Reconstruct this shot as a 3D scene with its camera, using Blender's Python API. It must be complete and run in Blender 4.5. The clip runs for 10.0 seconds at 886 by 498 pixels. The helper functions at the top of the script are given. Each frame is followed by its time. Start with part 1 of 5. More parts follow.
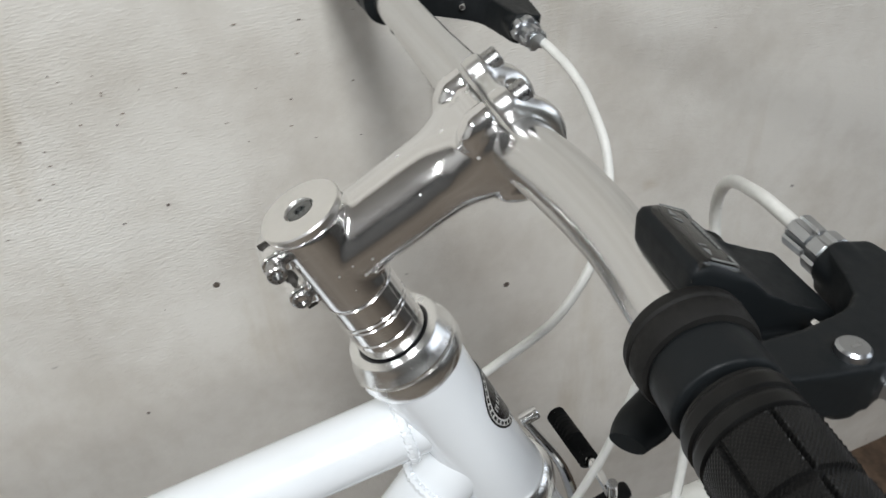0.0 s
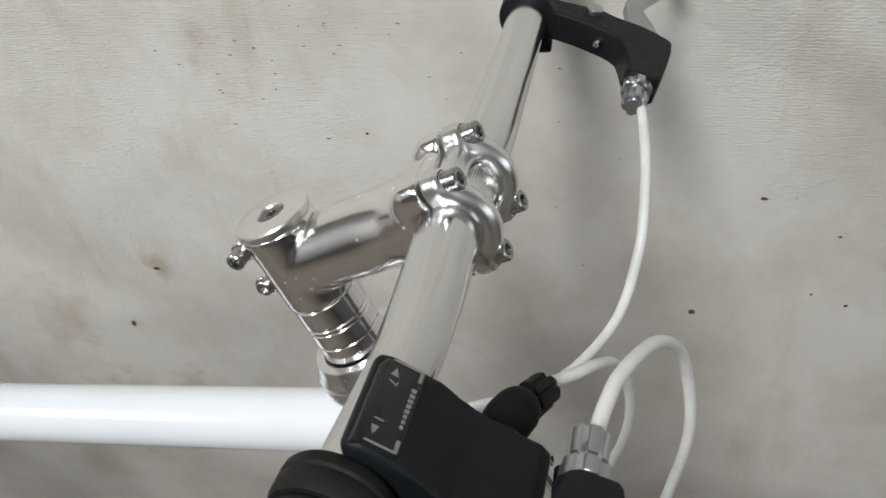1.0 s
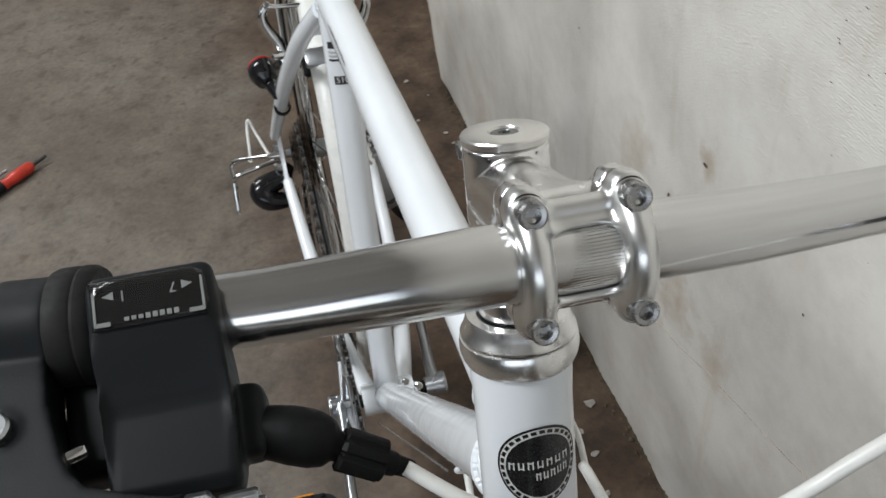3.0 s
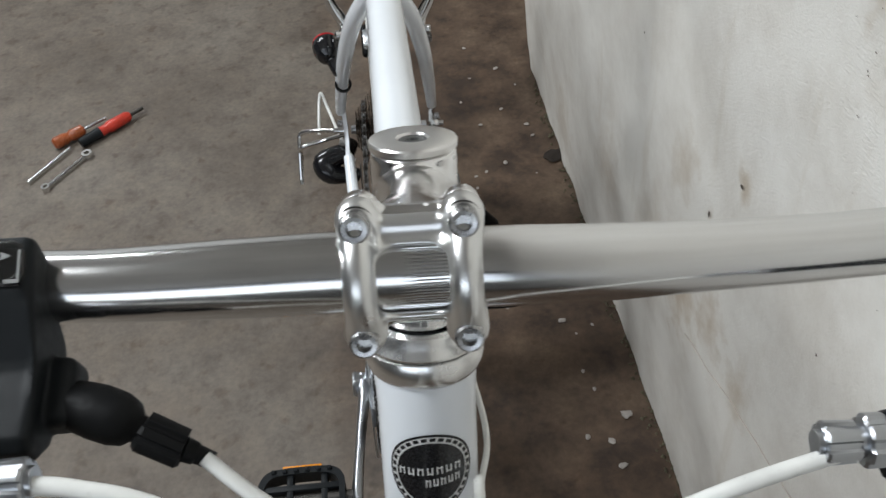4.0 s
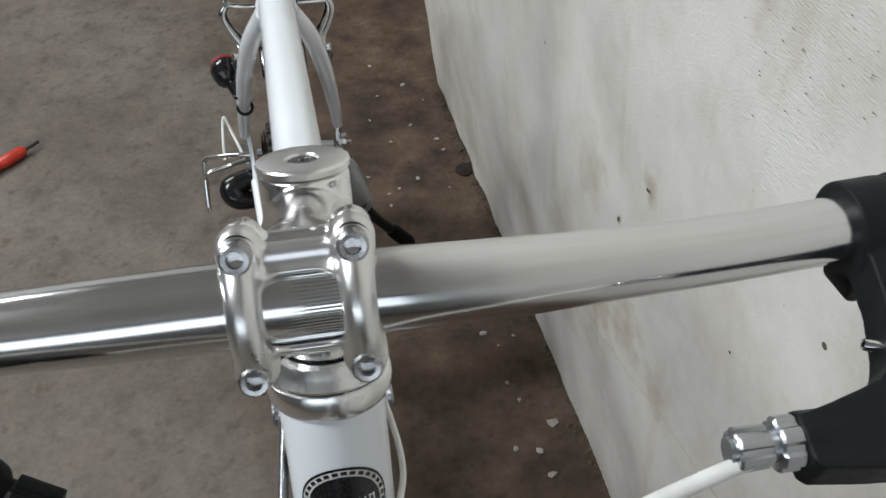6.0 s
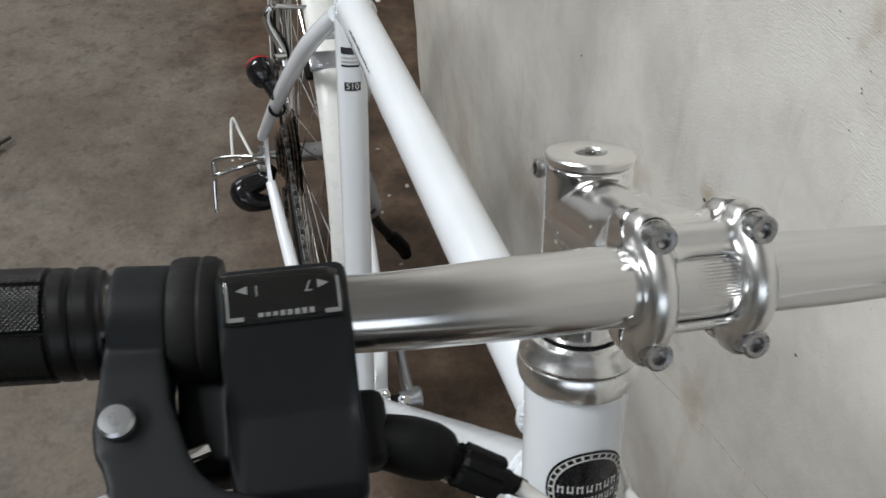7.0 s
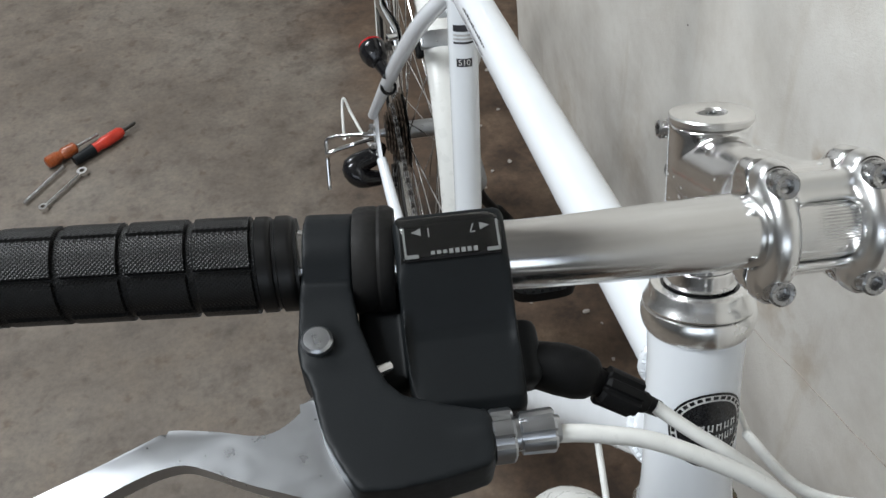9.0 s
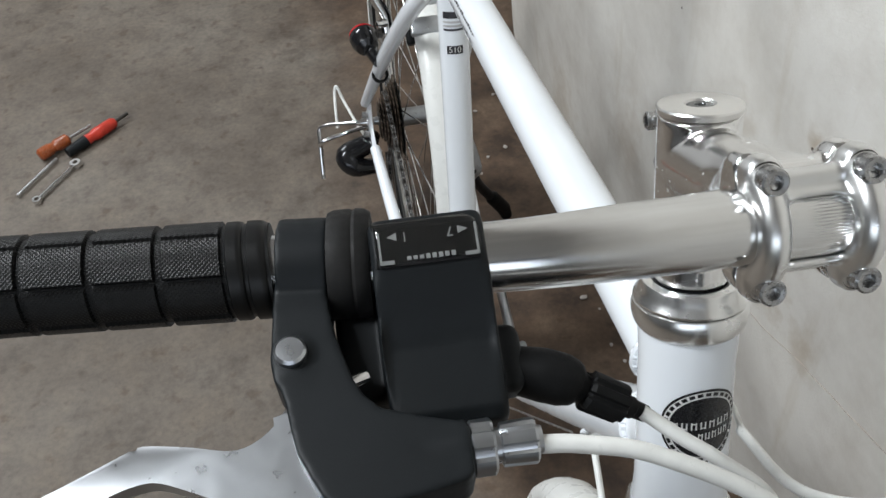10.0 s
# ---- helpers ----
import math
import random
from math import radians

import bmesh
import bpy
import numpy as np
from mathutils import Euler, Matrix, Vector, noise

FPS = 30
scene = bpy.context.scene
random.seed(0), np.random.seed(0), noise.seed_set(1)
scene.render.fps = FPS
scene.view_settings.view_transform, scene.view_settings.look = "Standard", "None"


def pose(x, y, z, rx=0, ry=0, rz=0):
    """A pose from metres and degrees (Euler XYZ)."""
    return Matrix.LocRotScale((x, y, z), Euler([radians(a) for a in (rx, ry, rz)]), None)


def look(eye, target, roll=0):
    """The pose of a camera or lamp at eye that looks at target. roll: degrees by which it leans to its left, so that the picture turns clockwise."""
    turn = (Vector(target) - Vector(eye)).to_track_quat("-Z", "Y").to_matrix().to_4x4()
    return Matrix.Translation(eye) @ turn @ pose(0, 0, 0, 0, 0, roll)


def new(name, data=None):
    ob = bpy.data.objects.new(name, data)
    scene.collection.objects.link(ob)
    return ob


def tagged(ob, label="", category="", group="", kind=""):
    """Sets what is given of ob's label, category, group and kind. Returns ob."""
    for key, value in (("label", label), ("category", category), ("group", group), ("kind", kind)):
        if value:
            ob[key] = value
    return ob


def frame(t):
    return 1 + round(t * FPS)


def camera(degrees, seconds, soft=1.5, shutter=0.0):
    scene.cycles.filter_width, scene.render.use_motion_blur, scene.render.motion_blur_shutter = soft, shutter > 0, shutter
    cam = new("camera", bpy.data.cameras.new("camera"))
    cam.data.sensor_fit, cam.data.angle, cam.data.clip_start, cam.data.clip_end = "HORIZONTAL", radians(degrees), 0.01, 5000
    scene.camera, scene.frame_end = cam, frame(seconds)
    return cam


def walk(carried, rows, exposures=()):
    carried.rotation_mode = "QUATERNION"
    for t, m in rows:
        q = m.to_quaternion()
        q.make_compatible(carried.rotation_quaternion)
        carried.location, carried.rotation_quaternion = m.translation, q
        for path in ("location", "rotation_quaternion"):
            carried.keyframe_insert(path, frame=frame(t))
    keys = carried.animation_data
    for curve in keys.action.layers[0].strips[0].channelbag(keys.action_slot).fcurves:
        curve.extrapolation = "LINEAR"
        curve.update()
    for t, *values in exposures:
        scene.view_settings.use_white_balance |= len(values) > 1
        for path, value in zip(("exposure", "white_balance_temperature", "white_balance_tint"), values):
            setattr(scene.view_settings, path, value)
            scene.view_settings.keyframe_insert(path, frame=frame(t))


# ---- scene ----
cam = camera(53.6, 10.0, soft=1.5, shutter=0.15)
PATH = [
    (0, (0.094, 0.065, 1.211), (-1.386, 0.607, -0.022), -3.9),
    (0.5, (0.08, 0.154, 1.223), (-1.408, 0.17, -0.114), -4.3),
    (1, (0.081, 0.252, 1.255), (-1.362, -0.064, -0.093), -5.0),
    (1.5, (0.057, 0.295, 1.246), (-1.297, -0.288, -0.106), -5.6),
    (2, (-0.014, 0.337, 1.251), (-1.107, -0.566, -0.16), -3.7),
    (2.5, (-0.049, 0.351, 1.237), (-0.831, -0.807, -0.194), -4.5),
    (2.7, (-0.078, 0.366, 1.233), (-0.656, -0.903, -0.2), -5.1),
    (3.8, (-0.164, 0.387, 1.237), (-0.256, -0.974, -0.225), -5.8),
    (4, (-0.193, 0.391, 1.235), (-0.279, -0.975, -0.223), -6.1),
    (4.5, (-0.235, 0.388, 1.224), (-0.402, -0.987, -0.218), -5.7),
    (5, (-0.243, 0.388, 1.218), (-0.487, -0.978, -0.223), -5.5),
    (5.2, (-0.237, 0.39, 1.216), (-0.498, -0.97, -0.227), -5.2),
    (6.3, (-0.166, 0.373, 1.234), (-0.453, -0.982, -0.209), -3.1),
    (6.5, (-0.13, 0.366, 1.239), (-0.478, -0.979, -0.2), -0.7),
    (7, (-0.057, 0.359, 1.231), (-0.511, -0.968, -0.194), 2.6),
    (7.5, (-0.001, 0.384, 1.238), (-0.358, -0.97, -0.19), 0.8),
    (8, (-0.014, 0.387, 1.243), (-0.273, -0.978, -0.196), -2.0),
    (8.5, (-0.028, 0.384, 1.248), (-0.265, -0.97, -0.205), -4.1),
    (9, (-0.032, 0.386, 1.25), (-0.267, -0.965, -0.206), -4.5),
    (9.5, (-0.035, 0.385, 1.254), (-0.265, -0.946, -0.221), -5.2),
    (10, (-0.041, 0.377, 1.247), (-0.269, -0.948, -0.233), -5.4),
]
walk(cam, [(t, look(eye, target, roll)) for t, eye, target, roll in PATH], [(0, 0.01, 6500, 10), (0.5, -0.07, 6500, 10), (1, -0.10, 6550, 10.5), (2.5, -0.05, 6500, 10), (4.5, 0.05, 6300, 9), (6.5, -0.05, 6300, 9), (7, -0.10, 6450, 10), (7.5, 0.10, 6400, 9.5), (8.0, 0.12, 6280, 9), (10, 0.14, 6300, 9.5)])

# ---- light ----
world = bpy.data.worlds.new("world")
world.use_nodes = True
wn = world.node_tree.nodes
sky = wn.new("ShaderNodeTexSky")
sky.sky_type, sky.sun_disc, sky.sun_elevation, sky.sun_rotation = "NISHITA", False, radians(48), radians(20)
world.node_tree.links.new(sky.outputs[0], wn["Background"].inputs[0])
wn["Background"].inputs[1].default_value = 0.1
scene.world = world


def area_lamp(name, where, target, sx, sy, watts, colour):
    data = bpy.data.lights.new(name, "AREA")
    data.shape, data.size, data.size_y, data.energy, data.color = "RECTANGLE", sx, sy, watts, colour
    ob = new(name, data)
    ob.matrix_world = look(where, target)
    return ob


OVERHEAD_WATTS, WINDOW_WATTS = 51.0, 10.0
area_lamp("window_daylight", (1.15, 2.62, 1.70), (1.15, 0.0, 1.60), 2.85, 0.96, WINDOW_WATTS, (0.97, 0.99, 1.0))
# unseen lamps: the first follows the wall shadows, the rear one is added fill
for ly, share in ((-0.10, 1.06), (-2.2, 0.90)):
    area_lamp("tube_and_fill_light", (1.25, ly, 2.42), (1.15, ly, 0.0), 0.34, 1.30, OVERHEAD_WATTS * share, (0.955, 0.985, 1.0))


# ---- materials ----
def material(name):
    m = bpy.data.materials.new(name)
    m.use_nodes = True
    t = m.node_tree
    return m, t.nodes, t.links, t.nodes["Principled BSDF"]


def noise_tex(n, l, scale, detail=4.0, rough=0.55, vec=None, space="Object"):
    tc = n.new("ShaderNodeTexCoord")
    tx = n.new("ShaderNodeTexNoise")
    tx.inputs["Scale"].default_value, tx.inputs["Detail"].default_value, tx.inputs["Roughness"].default_value = scale, detail, rough
    l.new(vec if vec is not None else tc.outputs[space], tx.inputs["Vector"])
    return tx


def ramp(n, l, src, stops):
    r = n.new("ShaderNodeValToRGB")
    e = r.color_ramp.elements
    while len(e) < len(stops):
        e.new(0.5)
    for el, (p, c) in zip(e, stops):
        el.position = p
        el.color = (*c, 1) if len(c) == 3 else c
    l.new(src, r.inputs[0])
    return r


def grey(v):
    return (v, v, v)


def bump(n, l, b, height, strength=0.3, distance=0.001, after=None):
    bp = n.new("ShaderNodeBump")
    bp.inputs["Strength"].default_value, bp.inputs["Distance"].default_value = strength, distance
    l.new(height, bp.inputs["Height"])
    if after is not None:
        l.new(after.outputs[0], bp.inputs["Normal"])
    l.new(bp.outputs[0], b.inputs["Normal"])
    return bp


def mix(n, l, fac, a, b):
    mx = n.new("ShaderNodeMix")
    mx.data_type = "RGBA"
    for sock, v in ((mx.inputs[0], fac), (mx.inputs[6], a), (mx.inputs[7], b)):
        if hasattr(v, "is_output"):
            l.new(v, sock)
        elif isinstance(v, (tuple, list)):
            sock.default_value = (*v, 1)
        else:
            sock.default_value = v
    return mx.outputs[2]


def simple(name, colour, rough=0.4, metal=0.0, var=0.12, scale=60.0, bumps=0.0, bump_scale=400.0, rough_var=0.1, coat=0.0, spec=0.5):
    """Colour, roughness and relief that vary a little at two scales."""
    m, n, l, b = material(name)
    a = noise_tex(n, l, scale, 5)
    lo = tuple(c * (1 - var) for c in colour)
    hi = tuple(min(1, c * (1 + var)) for c in colour)
    r = ramp(n, l, a.outputs[0], [(0.3, lo), (0.7, hi)])
    l.new(r.outputs[0], b.inputs["Base Color"])
    b.inputs["Metallic"].default_value = metal
    f = noise_tex(n, l, scale * 6, 3)
    rr = ramp(n, l, f.outputs[0], [(0.3, grey(max(0.02, rough - rough_var))), (0.7, grey(min(1, rough + rough_var)))])
    l.new(rr.outputs[0], b.inputs["Roughness"])
    b.inputs["Coat Weight"].default_value = coat
    b.inputs["Specular IOR Level"].default_value = spec
    b.inputs["Coat Roughness"].default_value = 0.05
    if bumps:
        g = noise_tex(n, l, bump_scale, 3)
        bump(n, l, b, g.outputs[0], bumps, 0.0005)
    return m


def polished_metal():
    """Polished aluminium with fine pits in the lacquer."""
    m, n, l, b = material("polished_aluminium")
    b.inputs["Metallic"].default_value = 1.0
    tc = n.new("ShaderNodeTexCoord")
    v = n.new("ShaderNodeTexVoronoi")
    v.inputs["Scale"].default_value = 150
    l.new(tc.outputs["Object"], v.inputs["Vector"])
    big = noise_tex(n, l, 45, 2)
    gate = ramp(n, l, big.outputs[0], [(0.42, grey(0.0)), (0.60, grey(0.19))])
    lt = n.new("ShaderNodeMath")
    lt.operation = "LESS_THAN"
    l.new(v.outputs["Distance"], lt.inputs[0])
    l.new(gate.outputs[0], lt.inputs[1])
    l.new(mix(n, l, lt.outputs[0], (0.86, 0.855, 0.85), (0.92, 0.92, 0.91)), b.inputs["Base Color"])
    fine = noise_tex(n, l, 700, 3)
    r = ramp(n, l, fine.outputs[0], [(0.35, grey(0.14)), (0.7, grey(0.19))])
    mr = n.new("ShaderNodeMath")
    mr.operation = "MAXIMUM"
    sc = n.new("ShaderNodeMath")
    sc.operation = "MULTIPLY"
    sc.inputs[1].default_value = 0.6
    l.new(lt.outputs[0], sc.inputs[0])
    l.new(r.outputs[0], mr.inputs[0])
    l.new(sc.outputs[0], mr.inputs[1])
    l.new(mr.outputs[0], b.inputs["Roughness"])
    w = noise_tex(n, l, 60, 2)
    bump(n, l, b, w.outputs[0], 0.05, 0.001)
    return m


def satin_metal(name, colour, rough, along=(4, 300, 300), aniso=0.4):
    """Brushed, clear-anodised aluminium: streaks along the tube."""
    m, n, l, b = material(name)
    b.inputs["Metallic"].default_value = 1.0
    tc = n.new("ShaderNodeTexCoord")
    mp = n.new("ShaderNodeMapping")
    mp.inputs["Scale"].default_value = along
    l.new(tc.outputs["Object"], mp.inputs["Vector"])
    a = noise_tex(n, l, 1.0, 5, 0.6, vec=mp.outputs[0])
    r = ramp(n, l, a.outputs[0], [(0.3, tuple(c * 0.96 for c in colour)), (0.7, colour)])
    l.new(r.outputs[0], b.inputs["Base Color"])
    rr = ramp(n, l, a.outputs[0], [(0.3, grey(rough - 0.02)), (0.7, grey(rough + 0.03))])
    l.new(rr.outputs[0], b.inputs["Roughness"])
    return m


def plaster_wall():
    """Off-white painted wall: woven relief in patches, stains, dark specks, grime towards one end of its own."""
    m, n, l, b = material("painted_plaster")
    tc = n.new("ShaderNodeTexCoord")
    big = noise_tex(n, l, 1.7, 5, 0.6)
    mid = noise_tex(n, l, 9, 6, 0.65)
    c1 = ramp(n, l, big.outputs[0], [(0.3, (0.635, 0.602, 0.550)), (0.55, (0.730, 0.705, 0.655)), (0.75, (0.79, 0.77, 0.727))])
    c2 = ramp(n, l, mid.outputs[0], [(0.32, (0.80, 0.775, 0.75)), (0.58, (1, 1, 1))])
    mul = n.new("ShaderNodeMix")
    mul.data_type, mul.blend_type = "RGBA", "MULTIPLY"
    mul.inputs[0].default_value = 0.8
    l.new(c1.outputs[0], mul.inputs[6])
    l.new(c2.outputs[0], mul.inputs[7])
    # rusty streaks, drawn out downwards
    mp = n.new("ShaderNodeMapping")
    mp.inputs["Scale"].default_value = (1, 7, 1.3)
    l.new(tc.outputs["Object"], mp.inputs["Vector"])
    st = noise_tex(n, l, 2.6, 4, 0.6, vec=mp.outputs[0])
    sf = ramp(n, l, st.outputs[0], [(0.60, grey(0)), (0.80, grey(0.45))])
    stained = mix(n, l, sf.outputs[0], mul.outputs[2], (0.47, 0.40, 0.30))
    # specks
    v = n.new("ShaderNodeTexVoronoi")
    v.inputs["Scale"].default_value = 16
    l.new(tc.outputs["Object"], v.inputs["Vector"])
    ns = noise_tex(n, l, 5, 1)
    gate = ramp(n, l, ns.outputs[0], [(0.50, grey(0)), (0.75, grey(0.075))])
    lt = n.new("ShaderNodeMath")
    lt.operation = "LESS_THAN"
    l.new(v.outputs["Distance"], lt.inputs[0])
    l.new(gate.outputs[0], lt.inputs[1])
    spk = mix(n, l, lt.outputs[0], stained, (0.10, 0.08, 0.065))
    # rust-brown blots, each with its own ragged outline
    wob = noise_tex(n, l, 45, 3)
    for y, z, r, strength in ((-0.186, 0.642, 0.024, 0.75), (-0.246, 0.545, 0.014, 0.45), (0.30, 1.02, 0.05, 0.35), (-0.05, 0.86, 0.03, 0.2), (-0.074, 0.912, 0.018, 0.45), (-0.078, 0.888, 0.012, 0.4), (-0.62, 0.30, 0.10, 0.35), (-0.40, 0.36, 0.08, 0.30), (0.52, 0.70, 0.012, 0.5), (-0.95, 0.12, 0.12, 0.4), (-0.29, 0.37, 0.085, 0.85), (-0.19, 0.42, 0.055, 0.7), (-0.33, 0.545, 0.06, 0.5), (-0.11, 0.40, 0.045, 0.6)):
        dv = n.new("ShaderNodeVectorMath")
        dv.operation = "DISTANCE"
        flat = n.new("ShaderNodeVectorMath")
        flat.operation = "MULTIPLY"
        flat.inputs[1].default_value = (0, 1, 0.8)
        l.new(tc.outputs["Object"], flat.inputs[0])
        l.new(flat.outputs[0], dv.inputs[0])
        dv.inputs[1].default_value = (0, y, z * 0.8)
        ma = n.new("ShaderNodeMath")
        ma.operation = "MULTIPLY_ADD"
        ma.inputs[1].default_value = r * 1.6
        l.new(wob.outputs[0], ma.inputs[0])
        l.new(dv.outputs["Value"], ma.inputs[2])
        rp = ramp(n, l, ma.outputs[0], [(r * 0.75, grey(strength)), (r * 1.15, grey(strength * 0.55)), (min(0.99, r * 1.6), grey(0))])
        spk = mix(n, l, rp.outputs[0], spk, (0.43, 0.345, 0.25))
    l.new(spk, b.inputs["Base Color"])
    b.inputs["Roughness"].default_value = 0.75
    # relief: short dashes lying along the wall, stronger in patches
    mp2 = n.new("ShaderNodeMapping")
    mp2.inputs["Scale"].default_value = (1, 250, 430)
    l.new(tc.outputs["Object"], mp2.inputs["Vector"])
    weave = noise_tex(n, l, 1.0, 3, 0.6, vec=mp2.outputs[0])
    patch = noise_tex(n, l, 3.1, 2)
    pr = ramp(n, l, patch.outputs[0], [(0.38, grey(0.30)), (0.60, grey(1.0))])
    rows = n.new("ShaderNodeTexWave")
    rows.bands_direction = "Z"
    rows.inputs["Scale"].default_value, rows.inputs["Distortion"].default_value = 118.0, 4.0
    rows.inputs["Detail"].default_value, rows.inputs["Detail Scale"].default_value = 3.0, 2.2
    l.new(tc.outputs["Object"], rows.inputs["Vector"])
    cloth = n.new("ShaderNodeMath")
    cloth.operation = "MULTIPLY_ADD"
    cloth.inputs[1].default_value = 0.13
    l.new(rows.outputs["Fac"], cloth.inputs[0])
    l.new(weave.outputs[0], cloth.inputs[2])
    mu = n.new("ShaderNodeMath")
    mu.operation = "MULTIPLY"
    l.new(cloth.outputs[0], mu.inputs[0])
    l.new(pr.outputs[0], mu.inputs[1])
    first = bump(n, l, b, mu.outputs[0], 0.85, 0.0013)
    und = noise_tex(n, l, 14, 4)
    bump(n, l, b, und.outputs[0], 0.22, 0.006, after=first)
    return m


def concrete_floor():
    """Brown-grey, worn concrete with dark damp blotches and pale scuffs."""
    m, n, l, b = material("worn_concrete")
    tc = n.new("ShaderNodeTexCoord")
    big = noise_tex(n, l, 2.3, 6, 0.6)
    mid = noise_tex(n, l, 13, 6, 0.7)
    fine = noise_tex(n, l, 95, 4, 0.7)
    c1 = ramp(n, l, big.outputs[0], [(0.30, (0.078, 0.061, 0.046)), (0.5, (0.121, 0.100, 0.080)), (0.72, (0.154, 0.134, 0.112))])
    c2 = ramp(n, l, mid.outputs[0], [(0.30, (0.56, 0.51, 0.46)), (0.47, (0.96, 0.95, 0.94)), (0.70, (1.30, 1.29, 1.27))])
    c3 = ramp(n, l, fine.outputs[0], [(0.3, grey(0.82)), (0.6, grey(1.07))])
    spot = noise_tex(n, l, 30, 3, 0.5)
    c4 = ramp(n, l, spot.outputs[0], [(0.30, (0.72, 0.67, 0.62)), (0.42, (1, 1, 1)), (0.66, (1.0, 1.0, 1.0)), (0.78, (1.18, 1.18, 1.17))])
    out = c1.outputs[0]
    for c in (c2, c3, c4):
        mu = n.new("ShaderNodeMix")
        mu.data_type, mu.blend_type = "RGBA", "MULTIPLY"
        mu.inputs[0].default_value = 1.0
        l.new(out, mu.inputs[6])
        l.new(c.outputs[0], mu.inputs[7])
        out = mu.outputs[2]
    # old brown damp stain soaked into the concrete, full along the wall, fading raggedly
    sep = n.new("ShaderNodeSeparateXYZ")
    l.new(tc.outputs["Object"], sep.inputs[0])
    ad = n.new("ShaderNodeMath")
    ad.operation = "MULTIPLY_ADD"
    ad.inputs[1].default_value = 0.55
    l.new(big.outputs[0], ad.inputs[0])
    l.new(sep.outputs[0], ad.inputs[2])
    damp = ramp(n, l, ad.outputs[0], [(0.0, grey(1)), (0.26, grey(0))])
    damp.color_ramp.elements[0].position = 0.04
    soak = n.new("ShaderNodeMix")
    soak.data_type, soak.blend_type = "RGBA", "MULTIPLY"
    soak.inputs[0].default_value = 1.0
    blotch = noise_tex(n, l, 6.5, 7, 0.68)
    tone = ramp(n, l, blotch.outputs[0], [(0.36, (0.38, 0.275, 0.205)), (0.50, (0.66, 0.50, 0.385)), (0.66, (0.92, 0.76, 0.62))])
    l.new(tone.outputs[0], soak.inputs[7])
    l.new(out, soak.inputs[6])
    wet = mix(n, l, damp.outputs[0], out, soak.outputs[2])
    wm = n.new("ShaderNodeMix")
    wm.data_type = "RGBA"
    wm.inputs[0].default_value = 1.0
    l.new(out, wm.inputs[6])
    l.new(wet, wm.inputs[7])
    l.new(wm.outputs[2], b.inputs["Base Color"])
    rr = ramp(n, l, mid.outputs[0], [(0.3, grey(0.55)), (0.7, grey(0.8))])
    l.new(rr.outputs[0], b.inputs["Roughness"])
    first = bump(n, l, b, fine.outputs[0], 0.18, 0.0015)
    bump(n, l, b, mid.outputs[0], 0.25, 0.006, after=first)
    return m


def knurled_rubber():
    m, n, l, b = material("knurled_rubber")
    tc = n.new("ShaderNodeTexCoord")
    hs = []
    for ang in (45, -45):
        mp = n.new("ShaderNodeMapping")
        mp.inputs["Rotation"].default_value = (0, 0, radians(ang))
        l.new(tc.outputs["UV"], mp.inputs["Vector"])
        w = n.new("ShaderNodeTexWave")
        w.inputs["Scale"].default_value = 320
        l.new(mp.outputs[0], w.inputs["Vector"])
        hs.append(w)
    ad = n.new("ShaderNodeMath")
    ad.operation = "MAXIMUM"
    l.new(hs[0].outputs["Fac"], ad.inputs[0])
    l.new(hs[1].outputs["Fac"], ad.inputs[1])
    d = noise_tex(n, l, 120, 4)
    r = ramp(n, l, d.outputs[0], [(0.3, grey(0.0035)), (0.7, grey(0.0070))])
    l.new(r.outputs[0], b.inputs["Base Color"])
    b.inputs["Roughness"].default_value = 0.40
    b.inputs["Specular IOR Level"].default_value = 0.24
    bump(n, l, b, ad.outputs[0], 0.40, 0.0005)
    return m


def smoked_plastic():
    m, n, l, b = material("smoked_clear_plastic")
    b.inputs["Base Color"].default_value = (0.14, 0.14, 0.135, 1)
    b.inputs["Roughness"].default_value = 0.06
    b.inputs["Transmission Weight"].default_value = 0.93
    b.inputs["IOR"].default_value = 1.49
    return m


WALL_PAINT = plaster_wall()
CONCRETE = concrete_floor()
POLISHED = polished_metal()
SATIN = satin_metal("satin_aluminium", (0.75, 0.75, 0.745), 0.17)
BUFFED = satin_metal("buffed_aluminium", (0.80, 0.80, 0.79), 0.29, (60, 60, 60))
HEADSET = satin_metal("turned_headset_alloy", (0.88, 0.88, 0.87), 0.25, (90, 90, 90))
CAP_METAL = satin_metal("brushed_cap", (0.90, 0.89, 0.87), 0.30, (200, 200, 200))
CHROME = simple("chromed_steel", (0.74, 0.74, 0.74), 0.10, 1.0, 0.08, 40, rough_var=0.05)
STEEL = simple("bolt_steel", (0.40, 0.40, 0.40), 0.28, 1.0, 0.06, 100, rough_var=0.03)
CAP_STEEL = simple("plated_bolt", (0.20, 0.205, 0.205), 0.30, 1.0, 0.25, 160, rough_var=0.06)
DARK_STEEL = simple("dark_steel", (0.085, 0.08, 0.075), 0.38, 0.9, 0.3, 120, 0.1, 500)
RUSTY = simple("oily_brown_steel", (0.075, 0.055, 0.04), 0.42, 0.7, 0.4, 90, 0.1, 400)
CAST = simple("tumbled_aluminium", (0.46, 0.475, 0.495), 0.30, 1.0, 0.08, 35, rough_var=0.03)
WHITE = simple("white_gloss_paint", (0.77, 0.80, 0.83), 0.22, 0.0, 0.025, 14, 0.02, 120, 0.05, 0.6)
FENDER_WHITE = simple("white_mudguard_plastic", (0.74, 0.74, 0.71), 0.30, 0.0, 0.05, 12, 0.02, 150, 0.06)
